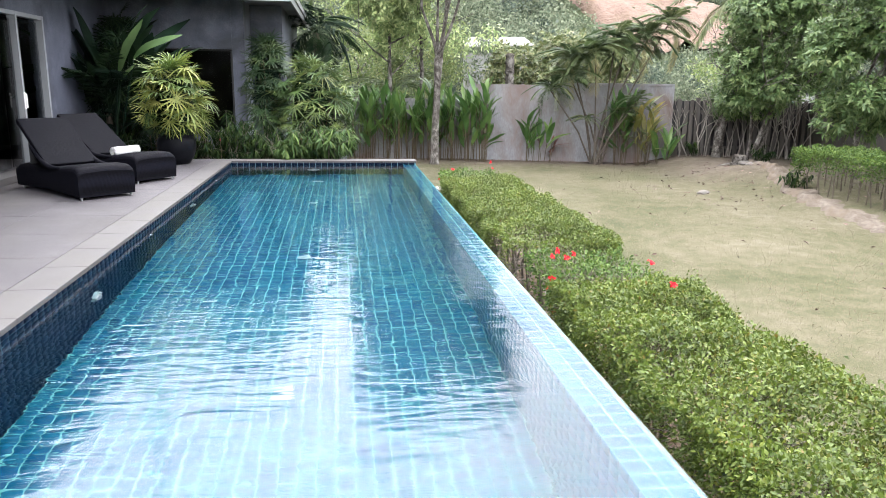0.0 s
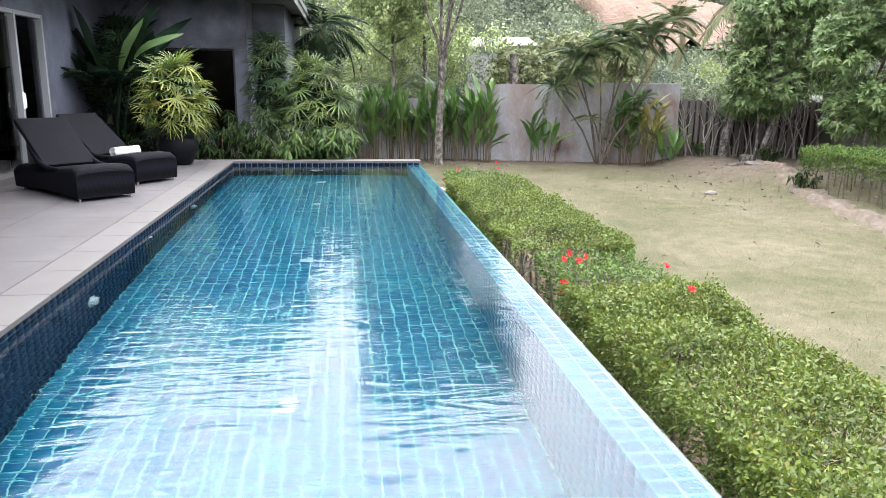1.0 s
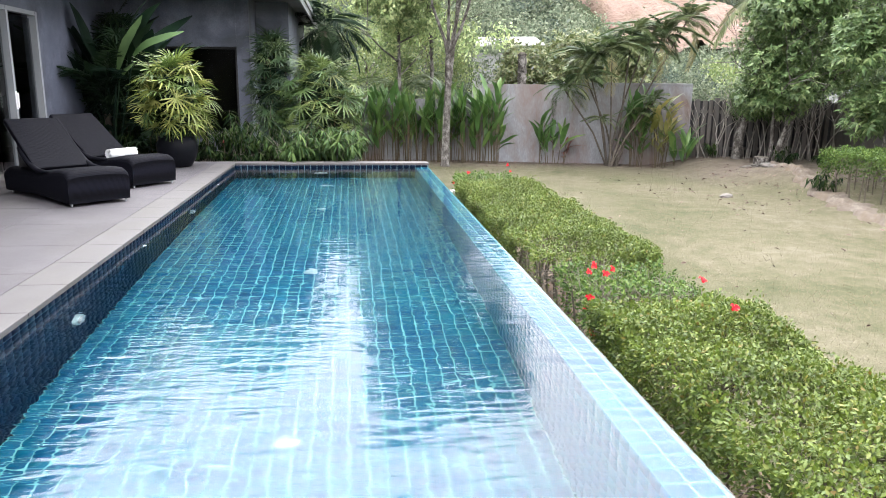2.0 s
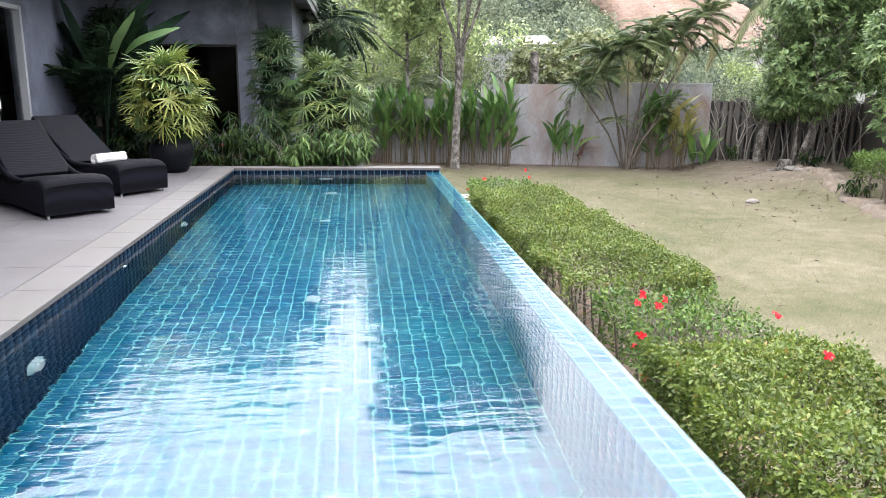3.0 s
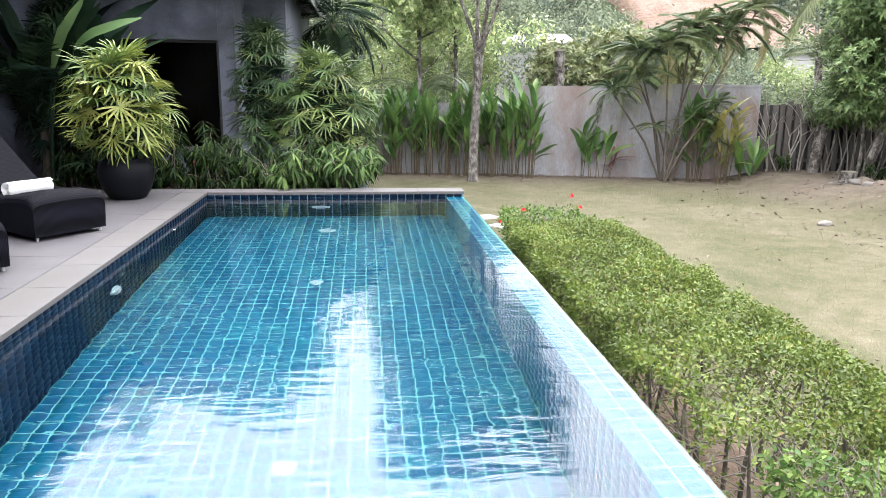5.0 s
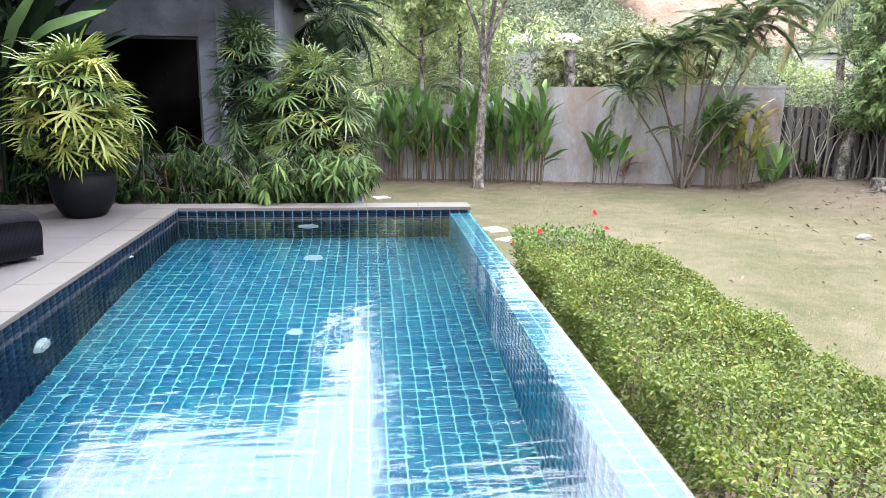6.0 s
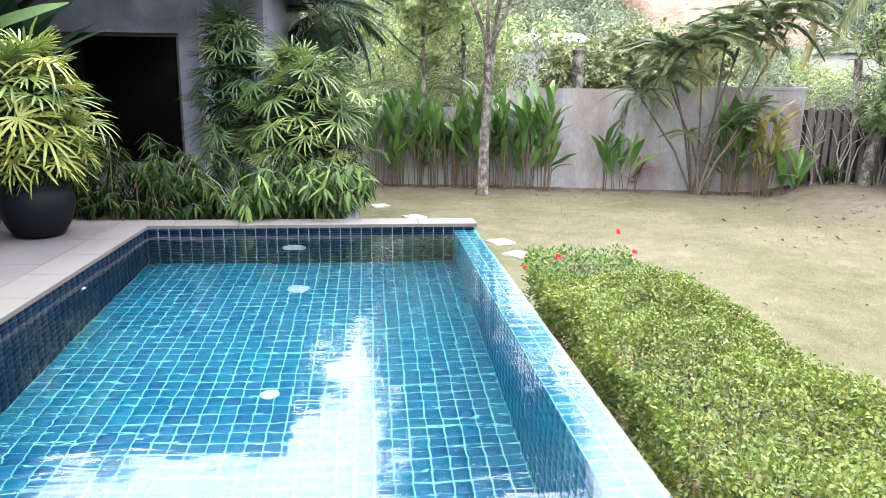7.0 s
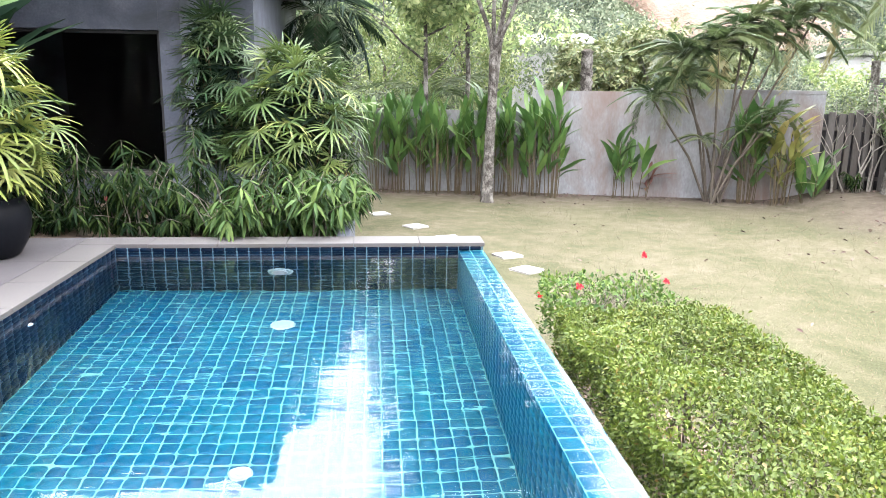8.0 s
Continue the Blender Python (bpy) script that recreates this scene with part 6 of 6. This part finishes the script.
# roots running out over the soil
rr = np.random.RandomState(8)
roots = []
for k in range(3):
    a = 3.0 + 0.5 * k
    p = Vector((13.4, 6.9, 0))
    pts = []
    for s in range(7):
        q = p + Vector((math.cos(a), math.sin(a), 0)) * 0.26 * s
        q.z = float(height(q.x, q.y)) + 0.05 - 0.012 * s
        pts.append(q)
        a += rr.uniform(-0.3, 0.3)
    roots.append((pts, [0.06, 0.05, 0.04, 0.035, 0.025, 0.02, 0.01]))
for line in roots:
    tagged(part("surface_root", tubes("surface_root", [line], 7), M_BARK), "gnarled tree root over bare soil", "root", "surface roots")

# ragged pale bank where the lawn meets the bed under the trees
rr = np.random.RandomState(31)
BANK = (Vector((13.3, 6.8, 0)), Vector((12.9, 5.6, 0)), Vector((12.3, 4.1, 0)), Vector((11.75, 2.4, 0)), Vector((11.35, 0.6, 0)), Vector((11.05, -1.4, 0)), Vector((10.95, -4.0, 0)))
bank_v, bank_q, per = [], [], 9
for k in range(121):
    u = k / 120 * (len(BANK) - 1)
    i = min(int(u), len(BANK) - 2)
    c = BANK[i].lerp(BANK[i + 1], u - i)
    wob = 0.07 * math.sin(k * 0.5) + 0.05 * math.sin(k * 1.3 + 1) + rr.uniform(-0.06, 0.06)
    for j, (o, up) in enumerate(((-0.15, -0.03), (-0.09, 0.02), (-0.05, 0.06), (0.0, 0.1), (0.06, 0.1), (0.14, 0.07), (0.24, 0.05), (0.36, 0.02), (0.5, -0.04))):
        x, y = c.x + wob + o, c.y + 0.3 * o
        bank_v.append((x, y, float(height(x, y)) + up * (1.0 + 0.3 * math.sin(k * 0.37)) + (rr.uniform(-0.035, 0.035) if 0 < j < 8 else 0)))
    if k:
        bank_q += [((k - 1) * per + j, (k - 1) * per + j + 1, k * per + j + 1, k * per + j) for j in range(per - 1)]
tagged(part("soil_bank", mesh_of("soil_bank", np.array(bank_v), np.array(bank_q), True), M_BANK), "ragged pale soil bank along the lawn edge", "soil", kind="structure")

# dry bare saplings before the fence
rr = np.random.RandomState(14)
for k in range(18):
    x = 12.25 + 0.24 * k + rr.uniform(-0.08, 0.08) if k < 5 else 13.5 + 0.2 * (k - 5)
    lines, tips = [], []
    for j in range(2):
        branchy(rr, (0.05 * j, 0, -0.05), (rr.normal() * 0.15, -0.1, 1), rr.uniform(0.9, 1.3), 0.022, 2, lines, tips, 0.35, 2, 0.62)
    t = thing("bare_sapling", pose(x, wall_y(x) - 0.3 - 0.1 * (k % 3), float(height(x, wall_y(x) - 0.4))), "leafless grey sapling before the board fence", "sapling", "saplings by the fence")
    for line in lines:
        part("stem" if line[1][0] > 0.018 else "branch", tubes("limb", [line], 5), M_SAPLING, t)

# small plants at the wall foot
for k, (x, off) in enumerate(((12.6, 0.6), (14.2, 1.0), (13.7, 2.2), (14.6, 2.6), (11.9, 7.0))):
    shrub(pose(x, wall_y(x) - off, float(height(x, wall_y(x) - off))), 7, 0.5, 0.3, 400 + k, None, "small green plant at the wall foot", 0.16)

# fallen leaves and twigs on the grass
rr = np.random.RandomState(17)
n = 900
lx = np.concatenate([rr.uniform(4.6, 12.5, 150), rr.normal(11.3, 1.3, 200), rr.uniform(2.2, 13, 550)])
ly = np.concatenate([rr.uniform(-9, 9, 150), rr.normal(3.6, 2.4, 200), wall_y(lx[350:]) - 0.15 - rr.gamma(1.5, 0.22, 550)])
pos = np.stack([lx, ly, height(lx, ly) + 0.02], 1)
ang = rr.uniform(0, 6.28, n)
way = np.stack([np.cos(ang), np.sin(ang), rr.uniform(-0.1, 0.35, n)], 1)
ln = np.where(np.arange(n) < 350, rr.uniform(0.035, 0.095, n), rr.uniform(0.03, 0.08, n))
v, f = leaves(pos, way, np.array([[0, 0, 1.0]]) + 0.5 * rr.normal(size=(n, 3)), ln, ln * 0.42, -0.15, 0.8)
tagged(part("leaf_litter", mesh_of("leaf_litter", v, f), L_DRY), "scattered dry brown leaves on the lawn", "leaf litter", kind="stuff")
n = 900
lx, ly = rr.uniform(3.15, 3.75, n), rr.uniform(-14, 0, n)
pos = np.stack([lx, ly, LAWN + 0.15 + 0.02 * np.sin(ly * 5 + lx * 9)], 1)
ang = rr.uniform(0, 6.28, n)
ln = rr.uniform(0.03, 0.09, n)
v, f = leaves(pos, np.stack([np.cos(ang), np.sin(ang), rr.uniform(-0.1, 0.3, n)], 1), np.array([[0, 0, 1.0]]) + 0.4 * rr.normal(size=(n, 3)), ln, ln * 0.45, -0.1, 0.7)
tagged(part("leaf_litter", mesh_of("leaf_litter", v, f), L_DRY), "dry leaves on the soil under the hedge", "leaf litter", kind="stuff")

# short grass
n = 60000
gxr, gyr = rr.uniform(4.45, 12.3, n), rr.uniform(-9.5, 9.6, n)
keep = gyr < wall_y(gxr) - 0.8
gxr, gyr = gxr[keep], gyr[keep]
n = len(gxr)
pos = np.stack([gxr, gyr, height(gxr, gyr) - 0.004], 1)
v, f = flecks(pos, rand_ways(n, 0.7), rand_ways(n, 0.1), rr.uniform(0.02, 0.05, n), 0.006 * np.ones(n))
tagged(part("grass", mesh_of("grass", v, f), L_GRASS), "short dry grass blades of the lawn", "grass", kind="stuff")
